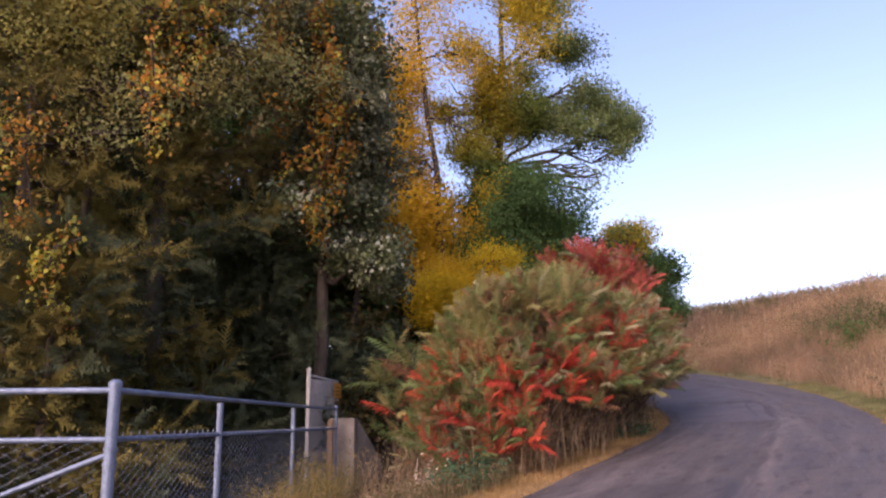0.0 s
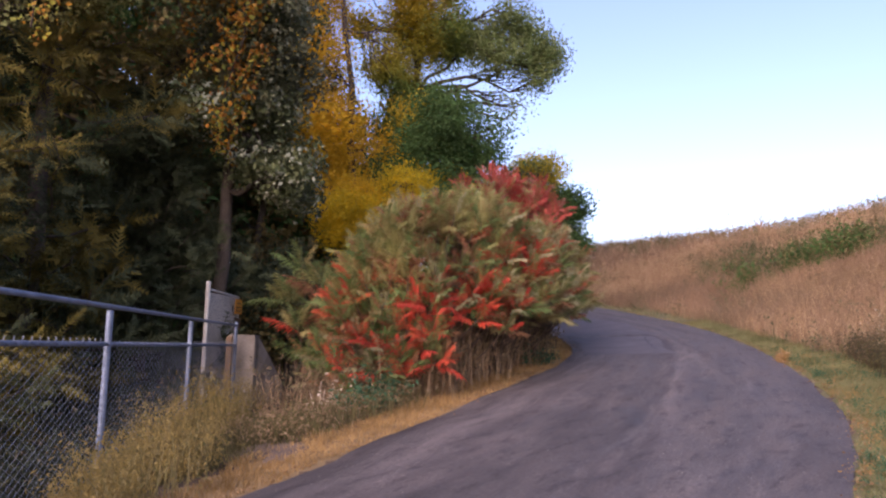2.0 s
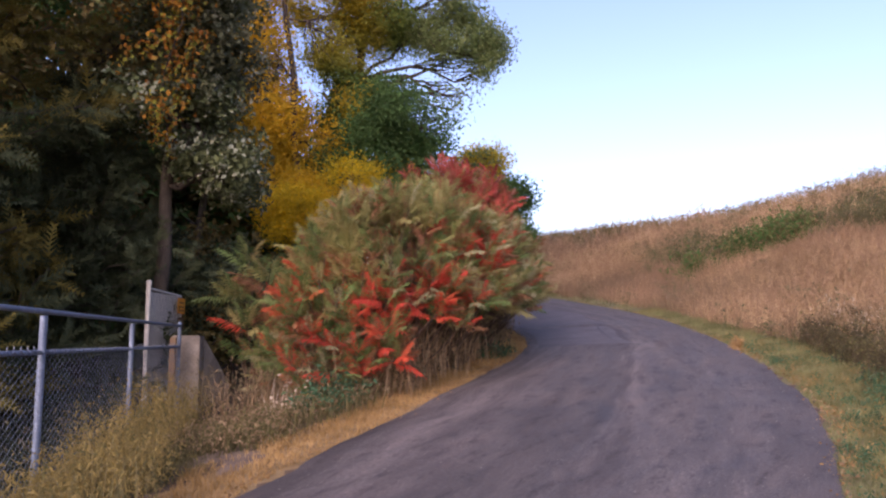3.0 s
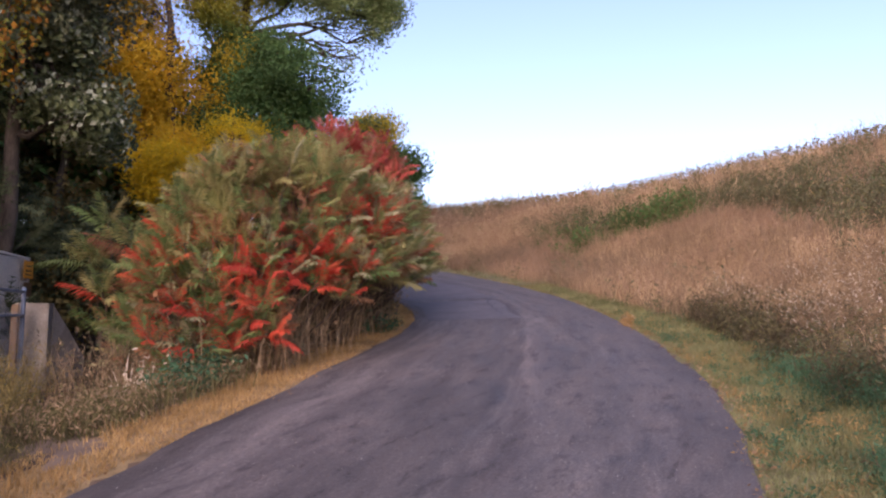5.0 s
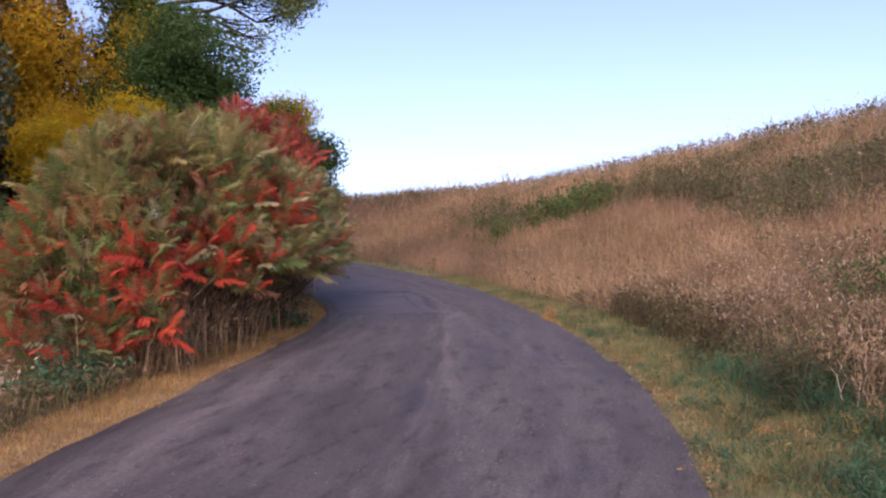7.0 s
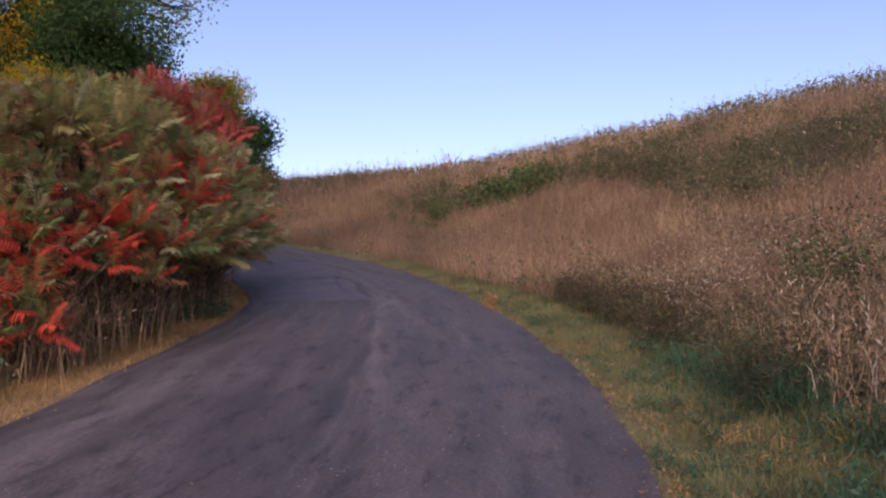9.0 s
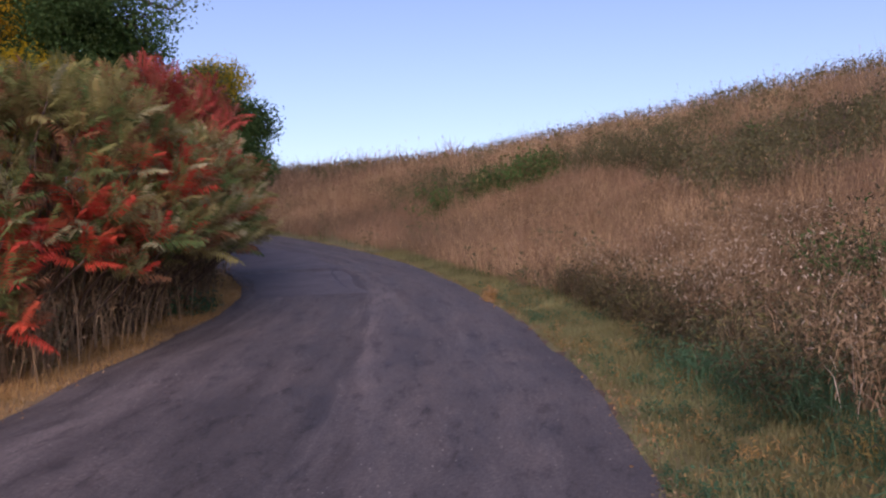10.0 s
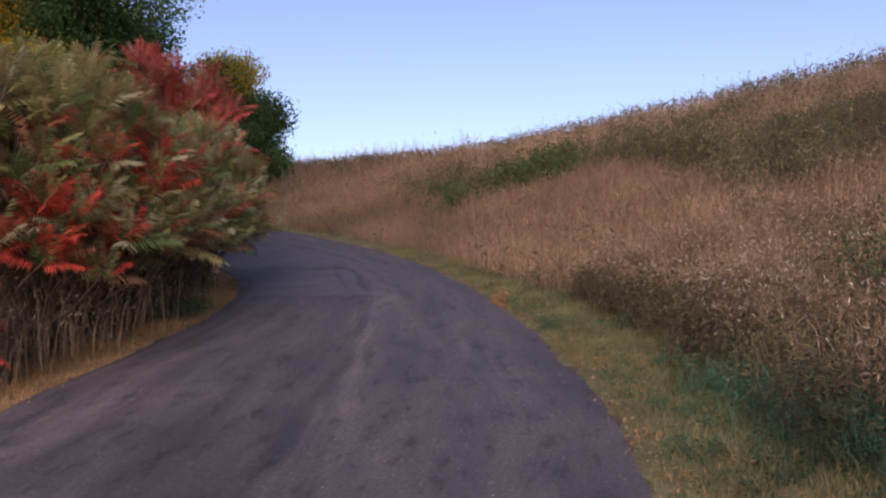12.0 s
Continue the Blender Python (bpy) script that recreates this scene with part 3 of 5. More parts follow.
def cedar(base, height, radius, label, seed, count=5200, bronze=0.5, low=0.3, spray=0.42, bare=0.0):
    """An eastern red cedar: a trunk, branches sweeping out and up, and feathery sprays along them."""
    rng = np.random.default_rng(seed)
    bz = float(ground_height(np.array([base[0]]), np.array([base[1]]))[0]) - 0.05
    b0 = np.array([base[0], base[1], bz])
    root = new("cedar_tree")
    root.location = b0
    tagged(root, label, "tree", "cedars behind the fence")
    path = bent(b0, b0 + np.array([rng.normal() * 0.2, rng.normal() * 0.2, height * 0.97]), rng, 0, 0.008, 8)
    wood = [tube(path, 0.02 * height * np.linspace(1, 0.12, 8), 8)]
    n_br = 95
    f = np.sort(rng.uniform(low / height, 0.97, n_br))
    az = np.arange(n_br) * 2.4 + rng.uniform(-0.5, 0.5, n_br)
    prof = np.clip((1 - f) ** 0.62, 0.1, 1) * np.clip(0.72 + f * 2.4, 0, 1)
    reach = radius * prof * rng.uniform(0.6, 1.2, n_br)
    at_l, out_l, br_l = [], [], []
    per = count // n_br
    for i in range(n_br):
        o = b0 + (path[-1] - b0) * f[i]
        rise = rng.uniform(-0.05, 0.5)
        d = np.array([math.cos(az[i]), math.sin(az[i]), rise])
        e = o + d * reach[i]
        limb = bent(o, e, rng, 0.10 * reach[i], 0.05, 6)
        wood.append(tube(limb, np.linspace(0.035 * (1 - f[i]) + 0.014, 0.006, 6), 5))
        m = int(per * (0.35 + 0.95 * reach[i] / radius))
        g = rng.uniform(0.08 + bare, 1.02, m) ** 0.8
        p = np.stack([np.interp(g * 5, np.arange(6), limb[:, k]) for k in range(3)], 1)
        away = unit(rng.normal(size=(m, 3)) * np.array([0.9, 0.9, 0.55]) + d * np.array([0.9, 0.9, 0.2]) + np.array([0, 0, 0.12]))
        p = p + away * rng.uniform(0.02, 0.42, (m, 1)) * (0.5 + 0.6 * reach[i] / radius)
        at_l.append(p)
        out_l.append(away)
        br_l.append(np.full(m, rng.uniform() < bronze * (0.6 + 0.8 * (i % 3 == 0))))
    at, out = np.concatenate(at_l), np.concatenate(out_l)
    v, t = sprays(at, out, spray * rng.uniform(0.6, 1.3, len(at)), rng)
    idx = np.repeat(np.concatenate(br_l).astype(int), 15)
    tv, tt = merge(*wood)
    tagged(soup("trunk", tv - b0, tt, [BARK], parent=root, smooth=True), "grey-brown stringy trunk with branches")
    soup("crown", v - b0, t, [CEDAR_GREEN, CEDAR_BRONZE], idx, root)
    return root


def ball_lobes(c, r, n, spread, clumps, per, cr, slots, seed):
    """Lobes strewn through an ellipsoid, for an uneven crown."""
    rng = np.random.default_rng(seed)
    out = []
    for i in range(n):
        p = unit(rng.normal(size=3)) * rng.uniform(0.45, 0.95) * np.array(r)
        s = spread * rng.uniform(0.75, 1.3)
        out.append((tuple(np.array(c) + p), (s, s, s * 0.75), clumps, per, cr, slots[i % len(slots)]))
    return out


cedar((-7.2, 13.6), 11.5, 3.0, "tall bronzed cedar tree behind the chain-link fence", 11, 5600, 0.8, low=0.6, spray=0.48)
cedar((-5.6, 15.6), 12.5, 2.9, "tall dark cedar tree with bronze tips", 12, 5600, 0.62, spray=0.48)
cedar((-4.5, 18.3), 7.0, 2.5, "low grey-green cedar tree beside the gate", 13, 5400, 0.08, spray=0.44)
cedar((-5.6, 12.3), 5.2, 2.0, "low bronzed cedar tree close behind the fence", 14, 4600, 0.55, low=0.7, spray=0.34)
cedar((-9.6, 12.6), 10.0, 3.0, "bronzed cedar tree at the edge of the wood", 15, 5000, 0.85, low=0.6, spray=0.48)
cedar((-8.8, 17.5), 13.0, 3.2, "tall olive cedar tree deep in the wood", 16, 4200, 0.5)
cedar((-12.0, 15.5), 11.0, 3.0, "bronzed cedar tree deep in the wood", 17, 3600, 0.8)

tree("oak_tree", (-2.75, 17.7), "oak tree with silvery undersides to its leaves", 12.0, 0.17,
     [((-1.38, 17.3, 5.0), (0.6, 0.7, 0.6), 40, 27, 0.19, 0), ((-2.48, 17.3, 5.4), (0.8, 0.8, 0.7), 42, 27, 0.2, 0), ((-1.78, 17.4, 6.1), (0.7, 0.8, 0.7), 40, 27, 0.2, 0),
      ((-1.68, 17.5, 7.2), (0.6, 0.8, 0.8), 40, 27, 0.2, 2), ((-2.38, 17.5, 7.6), (0.8, 0.9, 0.9), 44, 27, 0.22, 2), ((-1.93, 17.5, 8.6), (0.7, 0.9, 0.9), 44, 27, 0.22, 0), ((-2.08, 17.5, 9.8), (0.8, 1.0, 1.0), 46, 27, 0.22, 0),
      ((-3.18, 17.8, 9.6), (0.9, 1.0, 1.0), 44, 27, 0.24, 1), ((-2.58, 17.8, 11.2), (1.1, 1.2, 1.1), 46, 27, 0.24, 0), ((-4.18, 18.2, 10.6), (1.3, 1.2, 1.2), 46, 27, 0.25, 1), ((-4.98, 18.4, 12.4), (1.4, 1.4, 1.2), 40, 27, 0.25, 1),
      ((-3.68, 18.2, 8.2), (0.9, 0.9, 1.0), 40, 27, 0.22, 1)],
     [OAK_LEAF, WOOD_DULL, OAK_SHADE], 0.14, 21, crook=0.005, split=3)

tree("hackberry_tree", (-6.4, 14.4), "olive and orange autumn tree among the cedars", 10.5, 0.13,
     [((-6.6, 13.4, 8.4), (1.2, 0.8, 1.0), 40, 31, 0.24, 0), ((-5.0, 13.9, 8.9), (1.1, 0.8, 1.0), 40, 31, 0.24, 0), ((-7.5, 13.0, 6.8), (1.1, 0.7, 1.0), 14, 31, 0.24, 0), ((-5.4, 13.5, 7.0), (0.9, 0.6, 0.8), 28, 24, 0.22, 1),
      ((-7.6, 13.2, 9.8), (1.3, 0.8, 1.0), 20, 31, 0.24, 0), ((-5.8, 13.8, 10.6), (1.4, 0.8, 0.9), 40, 31, 0.24, 1), ((-8.6, 12.6, 8.2), (1.0, 0.7, 1.2), 12, 31, 0.24, 0), ((-8.2, 12.4, 5.4), (1.0, 0.6, 0.9), 10, 22, 0.22, 0),
      ((-4.0, 15.2, 9.2), (1.1, 0.8, 1.0), 44, 31, 0.24, 1), ((-4.5, 15.0, 7.8), (0.9, 0.7, 0.7), 34, 24, 0.22, 1), ((-3.6, 15.4, 10.4), (1.1, 0.8, 0.9), 40, 31, 0.24, 0)],
     [OLIVE_LEAF, GREYED_LEAF], 0.1, 29, crook=0.005, split=3)

tree("yellow_tree", (-0.3, 27.2), "slender tree with thin orange-yellow autumn leaves", 18.5, 0.17,
     [((-1.6, 27.4, 16.2), (1.2, 1.3, 1.6), 40, 26, 0.30, 0), ((-2.3, 27.4, 13.6), (1.0, 1.3, 1.5), 84, 44, 0.32, 0), ((-2.2, 27.6, 11.0), (1.0, 1.2, 1.5), 90, 46, 0.30, 0),
      ((-1.5, 27.6, 8.6), (1.1, 1.2, 1.4), 90, 46, 0.30, 0), ((-1.4, 27.6, 6.6), (1.0, 1.2, 1.3), 60, 40, 0.28, 0), ((0.2, 27.6, 7.6), (0.8, 1.0, 1.0), 36, 26, 0.28, 0),
      ((-0.2, 27.4, 14.6), (0.9, 1.0, 1.2), 24, 18, 0.3, 0), ((-0.6, 27.4, 18.0), (1.4, 1.2, 1.2), 34, 24, 0.3, 0), ((0.2, 27.6, 11.6), (0.8, 1.0, 1.4), 18, 14, 0.3, 1)],
     [YELLOW_LEAF, POPLAR_LEAF], 0.115, 22, (-1.45, 0.1), crook=0.003)

tree("yellow_shrub", (0.05, 25.2), "yellow-green shrub turning gold behind the sumac", 5.2, 0.08,
     ball_lobes((0.2, 24.8, 5.5), (1.6, 1.2, 1.7), 15, 0.75, 30, 34, 0.19, (0, 0, 1), 5), [YELLOW_BUSH_LEAF, YELLOW_LEAF], 0.09, 23)

tree("poplar_tree", (1.1, 30.8), "tall poplar tree with green and yellow leaves", 20.0, 0.26,
     [((0.2, 29.6, 15.6), (0.9, 0.9, 0.7), 44, 36, 0.26, 2), ((2.0, 29.6, 16.2), (1.2, 1.2, 1.3), 64, 38, 0.3, 2), ((2.1, 29.8, 14.6), (1.2, 1.1, 0.9), 56, 38, 0.28, 2), ((4.2, 29.6, 16.6), (1.2, 1.2, 1.0), 60, 38, 0.28, 1),
      ((4.1, 29.6, 15.4), (0.7, 0.8, 0.6), 34, 32, 0.22, 1), ((3.1, 29.8, 14.2), (0.8, 0.9, 0.8), 44, 34, 0.24, 0), ((3.0, 30.0, 13.0), (1.0, 1.0, 0.6), 46, 34, 0.24, 0), ((4.5, 30.0, 12.8), (1.1, 1.1, 0.8), 66, 38, 0.24, 1),
      ((5.6, 30.1, 12.7), (0.9, 1.0, 0.85), 60, 38, 0.22, 1), ((5.1, 30.0, 13.4), (0.9, 0.9, 0.5), 46, 36, 0.22, 1), ((5.8, 30.2, 11.8), (0.6, 0.7, 0.45), 26, 26, 0.2, 1), ((4.8, 30.3, 10.6), (0.7, 0.8, 0.8), 5, 12, 0.2, 1), ((5.3, 30.3, 11.2), (0.7, 0.7, 0.6), 5, 12, 0.2, 1),
      ((-0.4, 29.8, 13.3), (0.8, 0.9, 0.45), 28, 28, 0.22, 2), ((0.0, 30.0, 11.6), (0.9, 1.0, 0.9), 54, 34, 0.24, 0), ((1.3, 30.2, 12.6), (0.9, 0.9, 1.2), 46, 32, 0.26, 0), ((2.2, 30.2, 13.4), (0.9, 0.9, 0.9), 40, 32, 0.26, 0), ((1.2, 30.0, 14.4), (0.8, 0.8, 1.0), 36, 32, 0.26, 2), ((1.6, 30.2, 10.9), (1.0, 0.9, 0.8), 44, 32, 0.26, 0), ((0.4, 30.2, 10.0), (0.9, 1.0, 0.8), 44, 32, 0.26, 0),
      ((1.2, 29.8, 18.0), (1.6, 1.4, 1.0), 50, 34, 0.3, 2), ((3.4, 29.8, 18.2), (1.8, 1.4, 1.0), 54, 34, 0.3, 2)],
     [POPLAR_LEAF, POPLAR_GREY, POPLAR_GOLD], 0.13, 24, (0.5, 0.1), dens=0.85, crook=0.003, fluff=1.25, split=2,
     forks=[((1.2, 30.8, 10.4), (4.9, 30.0, 12.2), 0.1), ((1.2, 30.8, 9.8), (4.6, 30.2, 11.0), 0.08), ((1.3, 30.8, 12.4), (-0.6, 29.9, 14.8), 0.06), ((1.3, 30.8, 11.2), (4.2, 30.0, 13.4), 0.08)])

tree("maple_tree", (2.0, 28.2), "dense deep green maple tree", 9.4, 0.15,
     ball_lobes((2.0, 28.0, 7.7), (1.9, 1.7, 2.5), 26, 0.9, 32, 34, 0.22, (0, 0, 0, 0, 0, 1, 0), 6), [DEEP_GREEN, POPLAR_GOLD], 0.12, 25, fluff=1.15)

tree("far_tree", (9.0, 41.0), "rounded green tree beyond the bend with yellow tips", 10.0, 0.2,
     ball_lobes((7.9, 41.2, 10.2), (1.5, 1.6, 1.2), 12, 0.8, 20, 24, 0.24, (1, 2, 1), 8) + ball_lobes((9.3, 40.6, 8.0), (1.6, 1.6, 1.7), 16, 0.85, 26, 28, 0.24, (0, 0, 2), 9) + ball_lobes((7.4, 41.0, 7.4), (1.4, 1.6, 1.9), 12, 0.9, 22, 26, 0.26, (0, 0, 2), 18),
     [DEEP_GREEN, POPLAR_GOLD, POPLAR_GREY], 0.15, 26, fluff=1.15, dens=0.9)
tree("far_shrub", (14.6, 58.0), "pale yellow-green shrub on the far crest", 8.4, 0.06,
     ball_lobes((14.6, 58.0, 8.2), (1.6, 1.2, 1.0), 7, 0.7, 24, 24, 0.25, (0, 1), 10), [POPLAR_GREY, YELLOW_BUSH_LEAF], 0.16, 27)

tree("orange_tree", (-15.5, 24.5), "orange autumn tree behind the cedars", 15.0, 0.2,
     ball_lobes((-15.5, 24.5, 10.5), (3.0, 2.6, 4.4), 18, 1.3, 20, 22, 0.34, (0, 0, 1), 12), [VINE_ORANGE, YELLOW_LEAF], 0.17, 28)
for i, (bx, by, hh, slot) in enumerate(((-6.5, 23.5, 13.5, 0), (-10.5, 22, 13, 1), (-4.0, 29, 14.5, 0), (-1.5, 35, 12, 1), (4.2, 37, 11, 0), (-19, 17, 14, 1), (-9, 31, 16, 0), (-15, 30, 15, 1))):
    tree("woodland_tree", (bx, by), "dull green and brown woodland tree", hh * 0.8, 0.2,
         ball_lobes((bx, by, hh * 0.62), (2.5, 2.4, hh * 0.36), 16, 1.35, 11, 20, 0.36, (slot, 0, 1), 40 + i), [WOOD_DULL, DEEP_GREEN], 0.26, 60 + i, twigs=False)["group"] = "trees of the wood"


# Added shrubs fill the hollow; dark cedar leaf colour stands in for its shade.
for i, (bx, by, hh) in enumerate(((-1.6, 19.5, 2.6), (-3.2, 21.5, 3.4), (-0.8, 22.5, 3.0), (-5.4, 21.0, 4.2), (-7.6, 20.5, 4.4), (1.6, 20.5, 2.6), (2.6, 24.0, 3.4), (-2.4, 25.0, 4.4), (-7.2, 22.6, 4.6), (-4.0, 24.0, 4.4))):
    tree("shade_fill_shrub", (bx, by), "added woodland shrub, the hollow's shade put into its dark leaf colour", 0.8 + hh * 0.55, 0.05,
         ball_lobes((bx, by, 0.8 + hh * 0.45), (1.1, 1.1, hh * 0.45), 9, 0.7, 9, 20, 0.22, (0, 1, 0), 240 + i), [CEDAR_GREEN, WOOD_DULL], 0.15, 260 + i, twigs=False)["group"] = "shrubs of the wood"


def far_woods():
    """Leaves of the wood's depth, past counting, behind the nearer trees."""
    rng = np.random.default_rng(301)
    n = 42000
    x = rng.uniform(-26, 1.5, n)
    y = 27 + 0.25 * (x + 10) + rng.normal(size=n) * 1.6 + np.where(x < -8, -3.0, 3.5)
    top = np.where(x < -3.8, 17.5, 7.5) + 1.5 * np.sin(x * 0.9) + 1.0 * np.sin(x * 2.3)
    z = ground_height(x, y) + rng.uniform(0, 1, n) ** 0.8 * top * rng.uniform(0.7, 1.0, n)
    v, t = leaves(np.stack([x, y, z], 1), rng.uniform(0.35, 0.75, n), rng, 0.1, 0.1, 0.8)
    tagged(soup("far_woods", v, t, [WOOD_DULL, DEEP_GREEN], np.repeat(rng.integers(0, 2, n), 2)), "dark mass of woodland leaves behind the cedars", "woods", kind="stuff")


far_woods()


def vine(path, spread, n, mats, seed, label, leaf=0.1):
    """A creeper: crooked stems along a path with leaves hanging round them."""
    rng = np.random.default_rng(seed)
    path = np.array(path, float)
    root = new("creeper_vine")
    root.location = path[0]
    tagged(root, label, "vine", "creepers in the trees")
    f = rng.uniform(0, len(path) - 1, n // 22)
    seeds = np.stack([np.interp(f, np.arange(len(path)), path[:, k]) for k in range(3)], 1) + rng.normal(size=(len(f), 3)) * spread
    pts = (seeds[:, None] + rng.normal(size=(len(f), 22, 3)) * np.array([0.10, 0.10, 0.15])).reshape(-1, 3)
    v, t = leaves(pts, leaf * rng.uniform(0.6, 1.3, len(pts)), rng, 0.0, 0.5, 0.8)
    tagged(soup("stem", *(lambda a, b: (a - path[0], b))(*tube(path, np.full(len(path), 0.016), 5)), [BARK], parent=root), "thin brown stem")
    soup("foliage", v - path[0], t, mats, np.repeat((rng.uniform(size=len(pts)) < 0.3).astype(int), 2) if len(mats) > 1 else None, root)


vine([(-2.75, 16.6, 5.4), (-2.6, 16.5, 6.5), (-2.3, 16.4, 7.4), (-2.4, 16.5, 8.6), (-2.8, 16.6, 9.8), (-2.6, 16.6, 11.0)], 0.26, 2300, [VINE_ORANGE, VINE_YELLOW], 31, "orange creeper hanging in the oak tree")
vine([(-3.4, 16.0, 7.6), (-3.7, 15.8, 8.4), (-3.4, 15.8, 9.4), (-3.9, 15.8, 10.4)], 0.34, 1300, [VINE_ORANGE, WOOD_DULL], 32, "orange creeper high in the cedars")
vine([(-5.2, 12.0, 2.9), (-5.15, 11.2, 3.5), (-4.95, 11.1, 3.9), (-4.6, 11.2, 4.05)], 0.10, 300, [VINE_YELLOW, VINE_ORANGE], 33, "yellow-green creeper draped over a cedar", 0.085)
vine([(-6.3, 12.0, 4.4), (-6.2, 11.4, 5.2), (-6.3, 11.3, 5.9), (-6.6, 11.3, 6.6)], 0.22, 420, [VINE_YELLOW, WOOD_DULL], 34, "pale green creeper climbing a cedar", 0.085)
vine([(-5.0, 14.6, 8.2), (-4.8, 14.2, 9.2), (-5.4, 14.2, 10.2)], 0.40, 900, [VINE_ORANGE, VINE_YELLOW], 35, "thin orange creeper in a cedar top")

vine([(-5.95, 12.2, 4.4), (-5.8, 11.5, 5.5), (-5.65, 11.3, 6.1)], 0.16, 340, [VINE_ORANGE, WOOD_DULL], 37, "orange creeper high on a bronzed cedar", 0.09)
vine([(-4.7, 13.0, 6.0), (-4.4, 12.5, 6.9), (-4.35, 12.2, 7.5)], 0.22, 300, [VINE_ORANGE, VINE_YELLOW], 38, "thin orange creeper over a cedar top", 0.09)


# ---- sumac ----
def frond_mesh(name, mat, seed, length=0.5, pairs=11, droop=0.45, width=0.026, leaflet=0.135):
    """A sumac leaf: an arching stalk with folded leaflets in pairs."""
    rng = np.random.default_rng(seed)
    f = np.linspace(0, 1, 5)
    axis = np.stack([length * f * (1 - 0.12 * droop * f), 0.03 * rng.normal() * f, length * (0.22 * f - droop * 0.62 * f ** 2)], 1)
    v, t = [], []
    sv, st = tube(axis, np.linspace(0.004, 0.0015, 5), 3)
    parts = [(sv, st)]
    g = np.linspace(0.16, 1.0, pairs + 1)
    for i, q in enumerate(g):
        o = np.array([np.interp(q, f, axis[:, k]) for k in range(3)])
        L = leaflet * (0.6 + 0.75 * math.sin(math.pi * (0.2 + 0.68 * q))) * rng.uniform(0.85, 1.1)
        for sgn in ((-1, 1) if i < pairs else (0,)):
            d = unit(np.array([0.36 + 0.25 * q, 0.8 * sgn, -0.55 + rng.normal() * 0.18])) if sgn else unit(axis[-1] - axis[-2])
            s = unit(np.cross(d, [0, 0, 1.0]))
            dn = np.array([0, 0, -1.0])
            m = o + d * L * 0.45
            tip = o + d * L + dn * L * 0.2
            vv = np.array([o, m + s * width * 0.5 + dn * 0.006, tip, m - s * width * 0.5 + dn * 0.006])
            parts.append((vv, np.array([[0, 1, 2], [0, 2, 3]])))
    v, t = merge(*parts)
    me_ob = soup(name, v, t, [mat])
    me = me_ob.data
    bpy.data.objects.remove(me_ob)
    return me


FRONDS = {}
for key, mt in (("olive", FROND_OLIVE), ("green", FROND_GREEN), ("pale", FROND_PALE), ("red", FROND_RED), ("russet", FROND_RUSSET), ("crimson", FROND_CRIMSON)):
    FRONDS[key] = [frond_mesh("frond", mt, 70 + i, 0.46 + 0.05 * i, 11 + i, 0.08 + 0.2 * i) for i in range(4)]


def sumac(bases, tips, label, group, pick, seed, reach=1.0, count=10):
    """A sumac clump: crooked stems from the bases to the tips, a whorl of leaves on every tip."""
    rng = np.random.default_rng(seed)
    bases, tips = np.array(bases, float), np.array(tips, float)
    owner = np.argmin(np.hypot(tips[:, None, 0] - bases[None, :, 0], tips[:, None, 1] - bases[None, :, 1]), 1)
    for i, b in enumerate(bases):
        bz = float(ground_height(b[:1], b[1:2])[0]) - 0.03
        root = new("sumac_shrub")
        b0 = np.array([b[0], b[1], bz])
        root.location = b0
        tagged(root, label, "shrub", group)
        mine = tips[owner == i]
        if len(mine) == 0:
            mine = np.array([[b[0], b[1], bz + 1.0]])
        for tip in mine:
            foot = b0 + np.append(rng.normal(size=2) * 0.10, 0)
            elbow = foot + (tip - foot) * np.array([0.35, 0.35, 0.55]) + rng.normal(size=3) * 0.08
            path = np.concatenate([bent(foot, elbow, rng, 0, 0.03, 4)[:-1], bent(elbow, tip, rng, 0, 0.04, 4)])
            sv, st = tube(path, np.linspace(0.022, 0.008, len(path)), 5)
            soup("stem", sv - b0, st, [TWIG], parent=root, smooth=True)
            d0 = unit(tip - elbow)
            turn = rng.uniform(0, 6.28)
            n = count + rng.integers(-2, 3)
            for k in range(n):
                el = 1.2 - 1.55 * k / n + rng.normal() * 0.12
                az = turn + k * 2.399
                d = unit(np.array([math.cos(az) * math.cos(el), math.sin(az) * math.cos(el), math.sin(el)]) + d0 * 0.45)
                kind = pick(tip, k / n, rng)
                ob = new("frond", FRONDS[kind][rng.integers(0, 4)])
                ob.parent = root
                yaw, pitch = math.atan2(d[1], d[0]), math.asin(d[2])
                s = reach * rng.uniform(0.75, 1.2) * (0.8 + 0.35 * k / n)
                at = tip - d0 * 0.16 * k / n - b0
                ob.matrix_local = Matrix.LocRotScale(Vector(at), Euler((rng.normal() * 0.3, -pitch, yaw)), (s, s, s))


